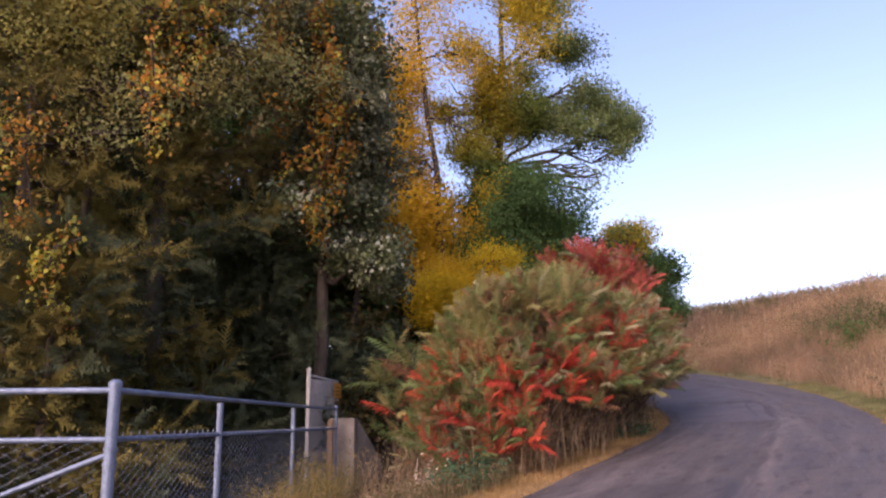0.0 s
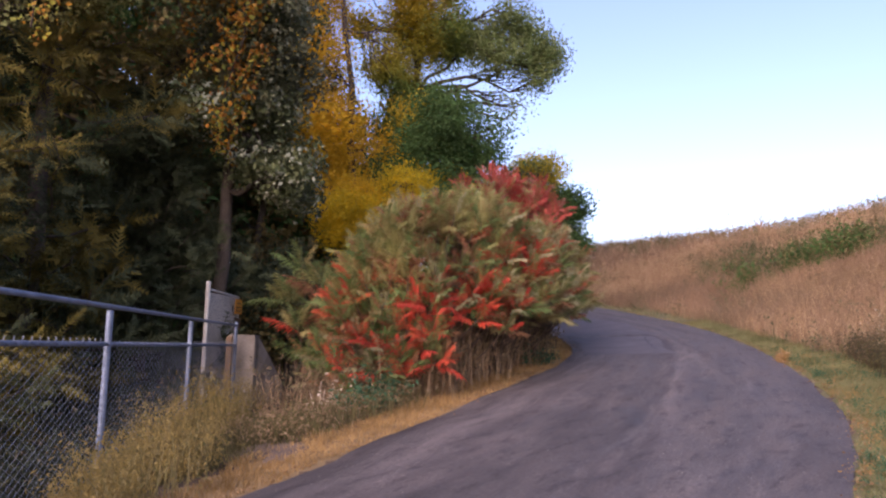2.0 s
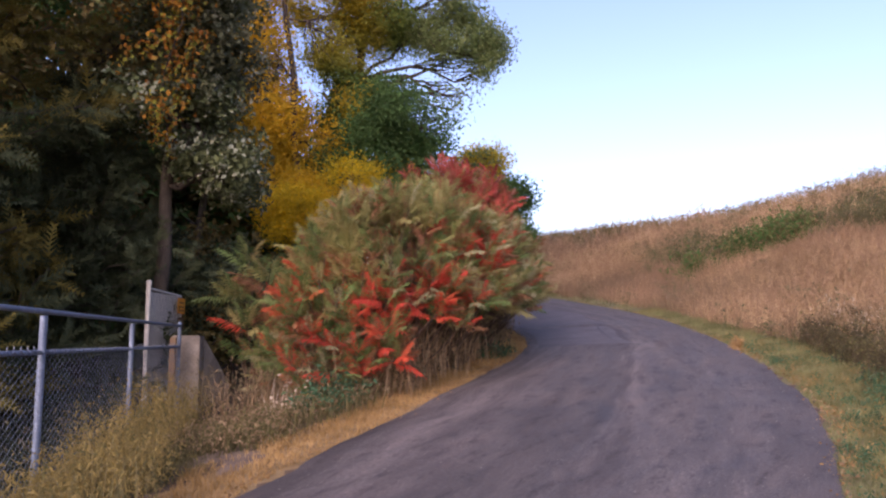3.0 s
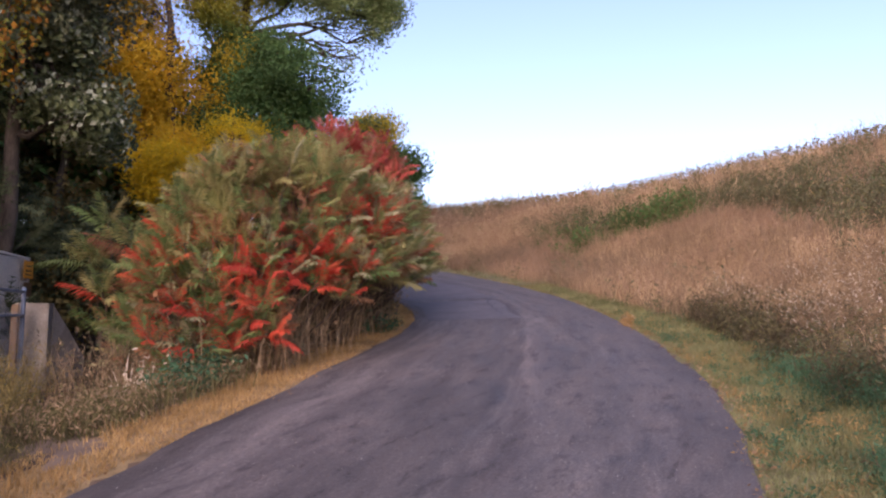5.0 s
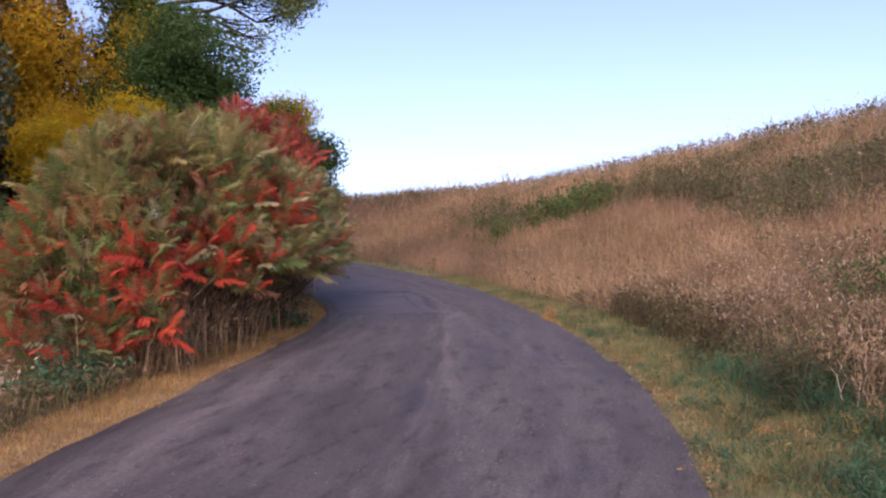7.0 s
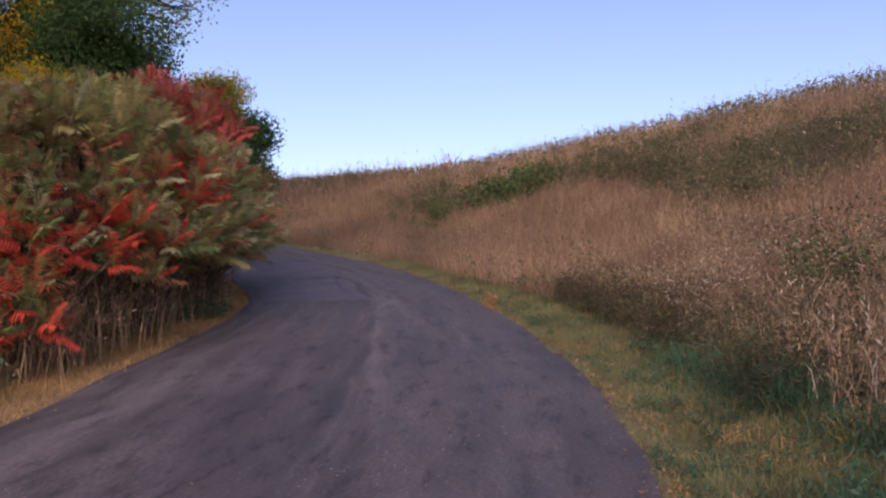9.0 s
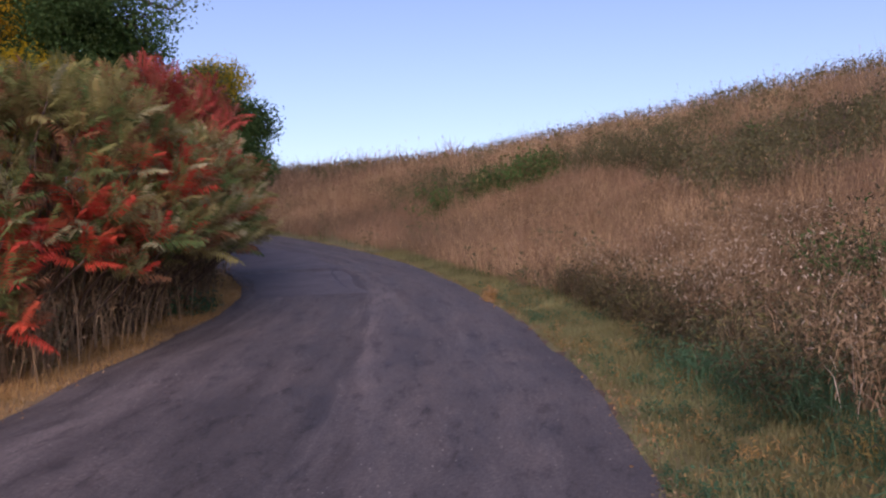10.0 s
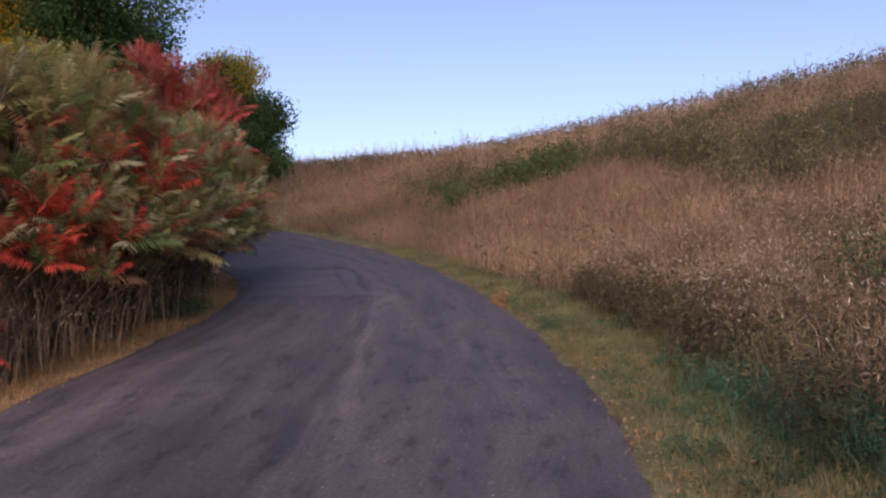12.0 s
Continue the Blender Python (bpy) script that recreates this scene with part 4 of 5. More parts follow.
def main_tips(seed=1):
    """Leaf whorls over a broad dome that leans out over the road's edge."""
    rng = np.random.default_rng(seed)
    out, tries = [], 0
    while len(out) < 320 and tries < 40000:
        tries += 1
        a, b = rng.uniform(-1, 1), rng.uniform(-1, 1)
        r2 = math.sqrt(a * a + b * b)
        if r2 > 1:
            continue
        x, y = 1.85 + 2.9 * a * 0.62 + 1.65 * b * 0.785, 14.85 + 2.9 * a * 0.785 - 1.65 * b * 0.62
        top = (2.66 - 0.35 * a - 0.75 * max(0.0, a - 0.05)) * (1 - r2 ** 2.8) ** 0.5 + 0.25
        low = 0.4 + 0.5 * max(0, 0.2 - b) + 0.8 * min(1.0, max(0.0, (a + 0.82) / 0.25)) + rng.uniform(-0.4, 0.25)
        if rng.uniform() < 0.5 and r2 < 0.93:
            z = top * rng.uniform(0.88, 1.04)
        elif r2 > 0.62 and b > -0.5:
            z = rng.uniform(low, max(low + 0.1, top))
        else:
            continue
        g = float(ground_height(np.array([x]), np.array([y]))[0])
        p = (x, y, g + z)
        if all((p[0] - q[0]) ** 2 + (p[1] - q[1]) ** 2 + (p[2] - q[2]) ** 2 > 0.047 for q in out):
            out.append(p)
    return out


def main_pick(tip, f, rng):
    g = 0.7 + 0.18 * (tip[0] - 0.5)
    h = tip[2] - g
    a = ((tip[0] - 1.85) * 0.62 + (tip[1] - 14.85) * 0.785) / 2.9
    patch = noise.noise((tip[0] * 0.9, tip[1] * 0.9, tip[2] * 1.1 + 3.0))
    red = (0.72 if patch > -0.06 else 0.14) * math.exp(-((h - 1.45 - 0.5 * max(-0.9, min(0.4, a))) / 0.6) ** 2) * (1.0 if f > 0.25 else 0.4)
    red *= 1.0 if a < 0.35 else 0.4
    if h < 1.05 and a < -0.4:
        red = max(red, 0.3)
    q = rng.uniform()
    if q < red:
        return "red"
    if q < red + 0.12:
        return "russet"
    if q > (0.82 if tip[0] > 2.4 else 0.94):
        return "pale"
    if q > (0.60 if h < 1.4 else 0.72):
        return "green"
    return "olive"


MAIN_BASES = [(0.75, 13.5), (1.2, 13.8), (1.7, 14.2), (2.2, 14.7), (2.6, 15.3), (3.0, 16.0), (3.3, 16.7), (0.6, 14.2), (1.1, 14.7), (1.6, 15.3), (2.1, 15.9), (2.6, 16.5), (1.2, 15.9), (2.0, 16.8)]
sumac(MAIN_BASES, main_tips(), "olive sumac shrub turning red, bare stems below", "sumac thicket by the road", main_pick, 81, 0.76)
sumac([(-0.9, 16.1)], [(-0.95, 16.2, 2.9), (-0.55, 16.0, 2.6), (-1.15, 15.9, 2.35), (-0.5, 15.7, 2.0), (-0.9, 15.6, 1.8), (-0.3, 15.6, 1.5), (-0.7, 15.4, 1.3)], "young olive sumac standing apart from the thicket", "sumac thicket by the road",
      lambda tip, f, rng: "red" if f > 0.6 and tip[2] < 1.9 and rng.uniform() < 0.35 else ("olive", "green", "russet")[int(rng.uniform() * 2.5)], 82, 1.1)


def bend_tips(seed=5):
    """Leaf whorls of the lower sumacs that follow the road into the bend."""
    rng = np.random.default_rng(seed)
    out = []
    while len(out) < 70:
        a, b, c = rng.uniform(-1, 1, 3)
        if a * a + b * b > 1:
            continue
        x, y = 3.85 + 1.5 * a * 0.45 + 0.85 * b, 18.0 + 1.5 * a - 0.4 * b
        top = (2.35 + 0.25 * a) * (1 - 0.75 * (a * a + b * b) ** 1.5) ** 0.5
        g = float(ground_height(np.array([x]), np.array([y]))[0])
        out.append((x, y, g + max(0.7, top * (1 - 0.45 * abs(c) * (b > 0)))))
    return out


sumac([(3.5, 17.2), (3.7, 18.0), (3.9, 18.8), (3.3, 18.4)], bend_tips(), "olive sumac shrub leaning over the bend", "sumac thicket by the road",
      lambda tip, f, rng: ("pale", "olive", "olive", "green", "russet", "olive", "red")[min(6, int(rng.uniform() * 6.25))], 85, 1.0)


def crimson_tips(seed=83):
    """Leaf whorls of the tall red sumacs: open, rounded heads."""
    rng = np.random.default_rng(seed)
    out = []
    while len(out) < 135:
        a, b, c = rng.uniform(-1, 1, 3)
        if a ** 4 + b * b + (c > 0) * c ** 4 > 1:
            continue
        out.append((3.65 + 1.5 * a, 21.4 + 0.9 * b, 4.55 + (1.4 if c > 0 else 1.8) * c))
    return out


sumac([(2.9, 21.3), (3.5, 21.2), (4.0, 21.5), (3.4, 22.0)], crimson_tips(), "tall crimson sumac behind the thicket", "crimson sumac by the bend",
      lambda tip, f, rng: "crimson" if rng.uniform() < 0.82 else ("russet" if rng.uniform() < 0.5 else "olive"), 84, 0.95, 8)


# ---- fence and gate ----
def pipe(bm_name, p, q, r, parent, mat=None, sides=12, label=""):
    v, t = tube(np.array([p, q], float), np.array([r, r]), sides)
    ob = soup(bm_name, v, t, [mat or GALVANISED], parent=parent, smooth=False)
    return tagged(ob, label)


def lathe(name, base, rings, parent, mat):
    """A round solid from rings of (height, radius)."""
    ang = np.arange(16) * 2 * np.pi / 16
    v = np.array([[base[0] + q * math.cos(a), base[1] + q * math.sin(a), base[2] + z] for z, q in rings for a in ang])
    t = []
    for i in range(len(rings) - 1):
        for j in range(16):
            a, b = i * 16 + j, i * 16 + (j + 1) % 16
            t += [[a, b, b + 16], [a, b + 16, a + 16]]
    last = (len(rings) - 1) * 16
    t += [[last, last + j, last + j + 1] for j in range(1, 15)]
    return soup(name, v, np.array(t), [mat], parent=parent)


def capped_post(name, base, height, r, parent, cap=True, mat=None):
    """A round post; its domed cap with a collar is a part of it."""
    mat = mat or GALVANISED
    post = lathe(name, base, [(0, r), (height - 0.03, r), (height - 0.026, r * 0.9)], parent, mat)
    if cap:
        lathe("cap", base, [(height - 0.05, r * 1.16), (height - 0.012, r * 1.16), (height, r * 0.95), (height + 0.012, r * 0.45)], post, mat)
    return post


def chain_link(p, q, z0, z1, parent, pitch=0.146, wire=0.0026):
    """Woven wire from p to q: zigzag wires that hook their neighbours, knuckled at the top."""
    p, q = np.array(p, float), np.array(q, float)
    length = np.linalg.norm(q - p)
    d = (q - p) / length
    n_dir = np.array([-d[1], d[0]])
    cols, rows = int(length / (pitch)), int((z1 - z0) / (pitch / 4))
    pairs = []
    for c in range(cols):
        for twist in (0, 1):
            k = np.arange(rows + 1)
            off = pitch * (c + 0.5 + (0.25 if twist else -0.25) + np.where((k + twist) % 2, 0.26, -0.26))
            bulge = np.where((k + twist) % 2, 1, -1) * wire * 1.2
            x = p[0] + d[0] * off + n_dir[0] * bulge
            y = p[1] + d[1] * off + n_dir[1] * bulge
            path = np.stack([x, y, z0 + k * pitch / 4], 1)
            path = np.concatenate([path, path[-1:] + np.array([[d[0] * 0.014, d[1] * 0.014, 0.032]])])
            pairs.append(tube(path, np.full(len(path), wire), 3))
    v, t = merge(*pairs)
    return tagged(soup("chain_link_mesh", v, t, [WIRE], parent=parent), "woven wire mesh with knuckled top")


POSTS = [(-1.91, 6.95), (-1.955, 9.4), (-2.02, 12.72), (-2.09, 16.2)]
TOP_RAIL, MESH_RAIL = 1.79, 1.43
fence = tagged(new("chain_link_fence"), "galvanised chain-link fence with an extra top rail", "fence")
for i, (px, py) in enumerate(POSTS):
    gz = float(ground_height(np.array([px]), np.array([py]))[0]) - 0.1
    if i == 0:
        capped_post("corner_post", (px, py, gz), 1.86 - gz, 0.044, fence)
        for zz in (0.55, 0.95, 1.36, 1.25):
            pipe("tension_band", (px, py, zz - 0.012), (px, py, zz + 0.012), 0.052, fence)
    else:
        capped_post("line_post", (px, py, gz), TOP_RAIL + (0.06 if i == 3 else -0.01) - gz, 0.033, fence, i == 3)
        if i < 3:
            pipe("rail_collar", (px, py - 0.03, MESH_RAIL), (px, py + 0.03, MESH_RAIL), 0.032, fence)
for a, b in zip(POSTS[:-1], POSTS[1:]):
    g = 0.5 * float(np.sum(ground_height(np.array([a[0], b[0]]), np.array([a[1], b[1]]))))
    pipe("top_rail", (*a, TOP_RAIL), (*b, TOP_RAIL), 0.024, fence)
    pipe("middle_rail", (*a, MESH_RAIL), (*b, MESH_RAIL), 0.022, fence)
    chain_link(np.array(a) + (0.03, 0.04), np.array(b) + (0.03, -0.04), g - 0.02, MESH_RAIL + 0.03, fence)
far_post = (-5.2, 6.55)
gz = float(ground_height(np.array([far_post[0]]), np.array([far_post[1]]))[0]) - 0.1
capped_post("line_post", (*far_post, gz), TOP_RAIL - gz, 0.033, fence, False)
pipe("top_rail", (*POSTS[0], TOP_RAIL), (*far_post, TOP_RAIL), 0.024, fence)
pipe("middle_rail", (*POSTS[0], MESH_RAIL), (*far_post, MESH_RAIL), 0.022, fence)
pipe("brace_rail", (POSTS[0][0], POSTS[0][1], 1.33), (-4.2, 6.67, 0.45), 0.021, fence, label="sloping brace pipe")
chain_link(far_post, np.array(POSTS[0]) + (-0.04, 0), gz + 0.15, MESH_RAIL + 0.03, fence)

gate = tagged(new("chain_link_gate"), "tall open chain-link gate with tan slats", "gate")
G0, G1, GZ0, GZ1 = np.array((-2.66, 16.3)), np.array((-2.42, 17.95)), 0.45, 2.5
capped_post("gate_post", (*G0, 0.1), 2.48, 0.042, gate, True, CREAM)
pipe("gate_frame", (*G0, GZ1 - 0.05), (*G1, GZ1 - 0.1), 0.02, gate, CREAM)
pipe("gate_frame", (*G0, GZ0), (*G1, GZ0), 0.02, gate, CREAM)
pipe("gate_frame", (*G1, GZ0), (*G1, GZ1 - 0.1), 0.02, gate, CREAM)
pipe("gate_brace", (*G0, 1.55), (*G1, GZ0), 0.014, gate, CREAM)
for k in range(22):
    c = G0 + (G1 - G0) * (k + 0.7) / 22.6
    pv = G0 + (G1 - G0) * (k + 1.35) / 22.6
    bm = bmesh.new()
    bmesh.ops.create_cube(bm, size=1)
    bmesh.ops.scale(bm, vec=(0.004, 0.052, GZ1 - GZ0 - 0.16), verts=bm.verts)
    bmesh.ops.rotate(bm, matrix=Matrix.Rotation(-math.atan2(G1[0] - G0[0], G1[1] - G0[1]), 3, "Z"), verts=bm.verts)
    bmesh.ops.translate(bm, vec=(c[0], c[1], (GZ0 + GZ1) / 2 - 0.03), verts=bm.verts)
    part("slat", bm, SLAT, gate)
chain_link(G0 + (0.015, 0), G1 + (0.015, 0), GZ0, GZ1 - 0.1, gate)


def box_bm(x, y, z, bevel=0.0):
    bm = bmesh.new()
    bmesh.ops.create_cube(bm, size=1)
    bmesh.ops.scale(bm, vec=(x, y, z), verts=bm.verts)
    if bevel:
        bmesh.ops.bevel(bm, geom=bm.edges[:], offset=bevel, segments=2, affect="EDGES")
    return bm


sign = tagged(new("gate_sign"), "faded orange warning sign on the gate", "sign")
sign.matrix_world = pose(-2.37, 17.72, 2.2, 0, 0, -8)
plate = part("plate", box_bm(0.006, 0.42, 0.30, 0.002), SIGN_ORANGE, sign)
for zz in (0.06, -0.02, -0.09):
    bm = box_bm(0.003, 0.26, 0.022)
    bmesh.ops.translate(bm, vec=(0.005, 0, zz), verts=bm.verts)
    part("lettering_bar", bm, SIGN_DARK, plate, "dark bar of worn lettering")
tag2 = tagged(new("gate_sign"), "small brown sign below the orange one", "sign")
tag2.matrix_world = pose(-2.37, 17.72, 1.86, 0, 0, -8)
part("plate", box_bm(0.006, 0.34, 0.24, 0.002), SIGN_DARK, tag2)

wall = tagged(new("wing_wall"), "weathered concrete wing wall beside the gate", "wall")
wall.location = (-2.04, 16.75, 0.0)
bm = box_bm(0.5, 0.5, 1.75, 0.02)
bmesh.ops.translate(bm, vec=(0, 0, 0.75), verts=bm.verts)
part("end_pier", bm, CONCRETE, wall)
bm = bmesh.new()
pts = [(0.26, 0.1, -0.2), (0.62, 1.0, -0.2), (0.62, 1.0, 0.7), (0.45, 0.55, 1.15), (0.27, 0.1, 1.58)]
front = [bm.verts.new(p) for p in pts]
back = [bm.verts.new((p[0] - 0.16, p[1] + 0.16, p[2])) for p in pts]
bm.faces.new(front)
bm.faces.new(back[::-1])
for i in range(5):
    bm.faces.new([front[i], back[i], back[(i + 1) % 5], front[(i + 1) % 5]])
bmesh.ops.recalc_face_normals(bm, faces=bm.faces)
part("sloping_wing", bm, CONCRETE, wall)
bar = tagged(new("marker_post"), "thin weathered wooden post at the fence end", "post")
bar.location = (-2.17, 16.1, 0.0)
bm = box_bm(0.1, 0.1, 1.75, 0.012)
bmesh.ops.translate(bm, vec=(0, 0, 0.72), verts=bm.verts)
part("stake", bm, POST_WOOD, bar)


# ---- grasses and weeds ----
def scatter(n, x0, x1, y0, y1, rng):
    return rng.uniform(x0, x1, n), rng.uniform(y0, y1, n)


def green_patch(x, y):
    """How far a spot lies in the green patches of the hillside."""
    u, v = (x - 13.9) * 0.92 - (y - 24.8) * 0.39, (x - 13.9) * 0.39 + (y - 24.8) * 0.92
    a = np.exp(-((u / 1.45) ** 2 + (v / 0.8) ** 2))
    b = np.exp(-(((x - 11.7) / 0.8) ** 2 + ((y - 25.4) / 0.7) ** 2)) * 0.5
    return np.maximum(a, b)


def wave(x, y, s, o=0.0):
    return np.array([noise.noise((a * s + o, b * s - o, o)) for a, b in zip(x, y)])


def weedy(x, y, d):
    """How thickly olive and brown weeds crowd out the grass of the hillside, 0 to 1."""
    along = -(x - RIDGE_AT[0]) * RIDGE_ACROSS[1] + (y - RIDGE_AT[1]) * RIDGE_ACROSS[0]
    lump = wave(x, y, 0.25, 2.0) + 0.6 * wave(x, y, 0.7, 5.0)
    foot = 6.4 + 0.5 * np.sin(along * 0.9) + 0.08 * (along + 14)
    band = step(foot - 0.5, foot + 0.3, d) * step(12.5, 10.5, d - 0.25 * np.minimum(along + 14, 0)) * step(-6.5, -9.0, along) * np.where(lump > -0.38, 1.0, 0.15)
    tail = 0.9 * step(4.0, 4.6, d) * step(7.2, 6.4, d + 0.25 * lump) * step(-8.0, -6.5, along) * step(-1.5, -4.0, along)
    back = (x - RIDGE_AT[0]) * RIDGE_ACROSS[0] + (y - RIDGE_AT[1]) * RIDGE_ACROSS[1]
    band = band * step(-2.0, -4.0, back + 0.6 * lump)
    stray = np.where((d > 7) & (lump > 0.45), 0.8, 0.0)
    return np.maximum(np.maximum(band, tail), stray)


def prairie(name, n, box, near, far, h, w, mats, label, seed, keep=None, heads=0.0, lean=0.35):
    rng = np.random.default_rng(seed)
    x, y = scatter(n, *box, rng)
    mid = rng.integers(0, n // 14, n)
    cx, cy = scatter(n // 14, *box, rng)
    tuft = rng.uniform(size=n) < 0.62
    spread = 0.10 * (w / 0.007) ** 0.7
    x, y = np.where(tuft, cx[mid] + rng.normal(size=n) * spread, x), np.where(tuft, cy[mid] + rng.normal(size=n) * spread, y)
    tall = np.where(tuft, rng.uniform(0.75, 1.4, n // 14)[mid], 0.85)
    d = beyond(RIGHT_EDGE, x, y)
    s = (x - RIDGE_AT[0]) * RIDGE_ACROSS[0] + (y - RIDGE_AT[1]) * RIDGE_ACROSS[1]
    ragged = 0.25 * wave(x, y, 0.9, 3.0)
    ok = (d > near * (1 - 0.55 * step(10, 19, y)) + ragged) & (d < far) & (s < 7)
    ok &= rng.uniform(size=n) > 0.82 * weedy(x, y, d)
    if keep is not None:
        ok &= keep(x, y, d, s, rng)
    x, y, tall = x[ok], y[ok], tall[ok]
    base = on_ground(x, y)
    hh = h * tall * rng.uniform(0.6, 1.1, len(x)) * (1 + 0.45 * wave(x, y, 0.45, 9.0) + 0.35 * wave(x, y, 1.7, 2.0))
    v, t = blades(base, hh, w * rng.uniform(0.6, 1.5, len(x)), rng.uniform(0.05, lean * 2, len(x)), rng)
    idx = np.zeros(len(t), int)
    if heads:
        pick = rng.uniform(size=len(x)) < heads
        tips = v.reshape(-1, 5, 3)[pick, 4]
        k = 3
        pts = (tips[:, None] + np.array([0, 0, -0.06]) + rng.normal(size=(len(tips), k, 3)) * np.array([0.035, 0.035, 0.09]) * (w / 0.008) ** 0.5).reshape(-1, 3)
        lv, lt = leaves(pts, 0.075 * (w / 0.008) ** 0.6 * rng.uniform(0.6, 1.4, len(pts)), rng, 0, -1.6, 0.13)
        v, t2 = np.concatenate([v, lv]), lt + len(v)
        t = np.concatenate([t, t2])
        idx = np.concatenate([idx, np.full(len(lt), len(mats) - 1)])
    ob = soup(name, v, t, mats, idx)
    return tagged(ob, label, "grass", kind="stuff")


def tan_band(x, y, d, s, rng):
    return rng.uniform(size=len(x)) < np.clip(0.46 + 1.3 * wave(x, y, 0.16, 5.0) + 0.9 * np.exp(-((d - 4.7 - 0.4 * np.sin(y * 0.5)) / 0.9) ** 2), 0.03, 0.95) * np.clip(1 - 1.5 * green_patch(x, y), 0, 1) * np.where((d < 4.0) & (y < 13.5), 0.1, 1.0)


prairie("rust_grass", 150000, (3, 22, 4, 34), 1.3, 9.0, 0.56, 0.007, [RUST_GRASS, RUST_GRASS], "tall rust-brown prairie grass on the hillside", 101, lambda x, y, d, s, r: (r.uniform(size=len(x)) > np.clip(1.5 * green_patch(x, y), 0, 0.97)) & ((r.uniform(size=len(x)) > 0.9) | (d > 4.4) | (y > 13.5)), 0.16, 0.6)
prairie("rust_grass", 95000, (8, 36, 0, 56), 8.0, 60.0, 0.66, 0.013, [RUST_GRASS, RUST_GRASS], "rust-brown prairie grass up to the crest", 102, lambda x, y, d, s, r: r.uniform(size=len(x)) > 0.9 * green_patch(x, y), 0.12, 0.6)
prairie("tan_grass", 160000, (3, 26, 4, 36), 1.5, 14.0, 0.58, 0.008, [TAN_GRASS, TAN_GRASS], "tan prairie grass among the rust-brown", 103, tan_band, 0.3, 0.6)
prairie("tan_grass", 50000, (8, 36, 0, 56), 10.0, 60.0, 0.62, 0.013, [TAN_GRASS, TAN_GRASS], "tan prairie grass near the crest", 104, tan_band, 0.25, 0.6)
prairie("far_grass", 28000, (-2, 32, 34, 80), 1.2, 60.0, 0.95, 0.03, [RUST_GRASS, TAN_GRASS], "rust-brown grass beyond the bend", 105, None, 0.1)


def crest_weeds():
    """Feathery stalks that stand against the sky along the crest."""
    rng = np.random.default_rng(106)
    along = rng.uniform(-26, 40, 2400)
    s = rng.uniform(-2.5, 1.5, 2400)
    x = RIDGE_AT[0] + RIDGE_ACROSS[0] * s - RIDGE_ACROSS[1] * along
    y = RIDGE_AT[1] + RIDGE_ACROSS[1] * s + RIDGE_ACROSS[0] * along
    base = on_ground(x, y)
    h = rng.uniform(0.42, 0.72, len(x))
    v, t = blades(base, h, np.full(len(x), 0.02), rng.uniform(0.02, 0.2, len(x)), rng)
    tips = v.reshape(-1, 5, 3)[:, 4]
    pts = (tips[:, None] + rng.normal(size=(len(tips), 7, 3)) * np.array([0.05, 0.05, 0.06])).reshape(-1, 3)
    lv, lt = leaves(pts, 0.08 * rng.uniform(0.6, 1.3, len(pts)), rng)
    tagged(soup("crest_weeds", np.concatenate([v, lv]), np.concatenate([t, lt + len(v)]), [WEED_BROWN, OLIVE_WEED], np.concatenate([np.zeros(len(t), int), np.ones(len(lt), int)])), "feathery weed stalks along the crest", "weeds", kind="stuff")


crest_weeds()


def leafy(name, spots, height, spread, per, leaf, mats, split, label, seed, stems=5, droop=0.2, category="weeds", stuff=True, slim=0.45):
    """Weeds as stems with leaves gathered on them; one object. spots: (x, y) arrays."""
    rng = np.random.default_rng(seed)
    x, y = spots
    base = on_ground(x, y)
    n = len(x)
    hh = height * rng.uniform(0.6, 1.25, n)
    sb = np.repeat(base, stems, 0) + np.concatenate([rng.normal(size=(n * stems, 2)) * spread * 0.35, np.zeros((n * stems, 1))], 1)
    sh = np.repeat(hh, stems) * rng.uniform(0.6, 1.1, n * stems)
    v, t = blades(sb, sh, np.full(len(sb), 0.012), rng.uniform(0.1, 0.5, len(sb)), rng)
    tri = v.reshape(-1, 5, 3)
    who = rng.integers(0, len(sb), n * per)
    f = rng.uniform(0.15, 1.0, (n * per, 1)) ** 0.8
    pts = tri[who, 0] + (tri[who, 4] - tri[who, 0]) * f + rng.normal(size=(n * per, 3)) * spread * 0.22
    pts[:, 2] = np.maximum(pts[:, 2], tri[who, 0, 2] + 0.01)
    lv, lt = leaves(pts, leaf * rng.uniform(0.6, 1.4, len(pts)), rng, 0.1, droop, slim)
    slot = np.where(rng.uniform(size=len(pts)) < split, 1, 0)
    if not stuff:
        root = tagged(new(name), label, category)
        root.location = base.mean(0)
        o = np.array(root.location)
        for i in range(n):
            mine = np.arange(i * stems, (i + 1) * stems)
            tv = (tri[mine] - o).reshape(-1, 3)
            soup("stalk_tuft", tv, (np.array([[0, 1, 3], [0, 3, 2], [2, 3, 4]])[None] + np.arange(stems)[:, None, None] * 5).reshape(-1, 3), [mats[1]], parent=root)
            its = np.nonzero(who // stems == i)[0]
            pv = lv.reshape(-1, 4, 3)[its].reshape(-1, 3) - o
            tagged(soup("plume", pv, (np.array([[0, 1, 2], [0, 2, 3]])[None] + np.arange(len(its))[:, None, None] * 4).reshape(-1, 3), mats, np.repeat(slot[its], 2), root), kind="stuff")
        return root
    idx = np.concatenate([np.zeros(len(t), int), np.repeat(slot, 2)])
    return tagged(soup(name, np.concatenate([v, lv]), np.concatenate([t, lt + len(v)]), mats, idx), label, category, kind="stuff" if stuff else "")


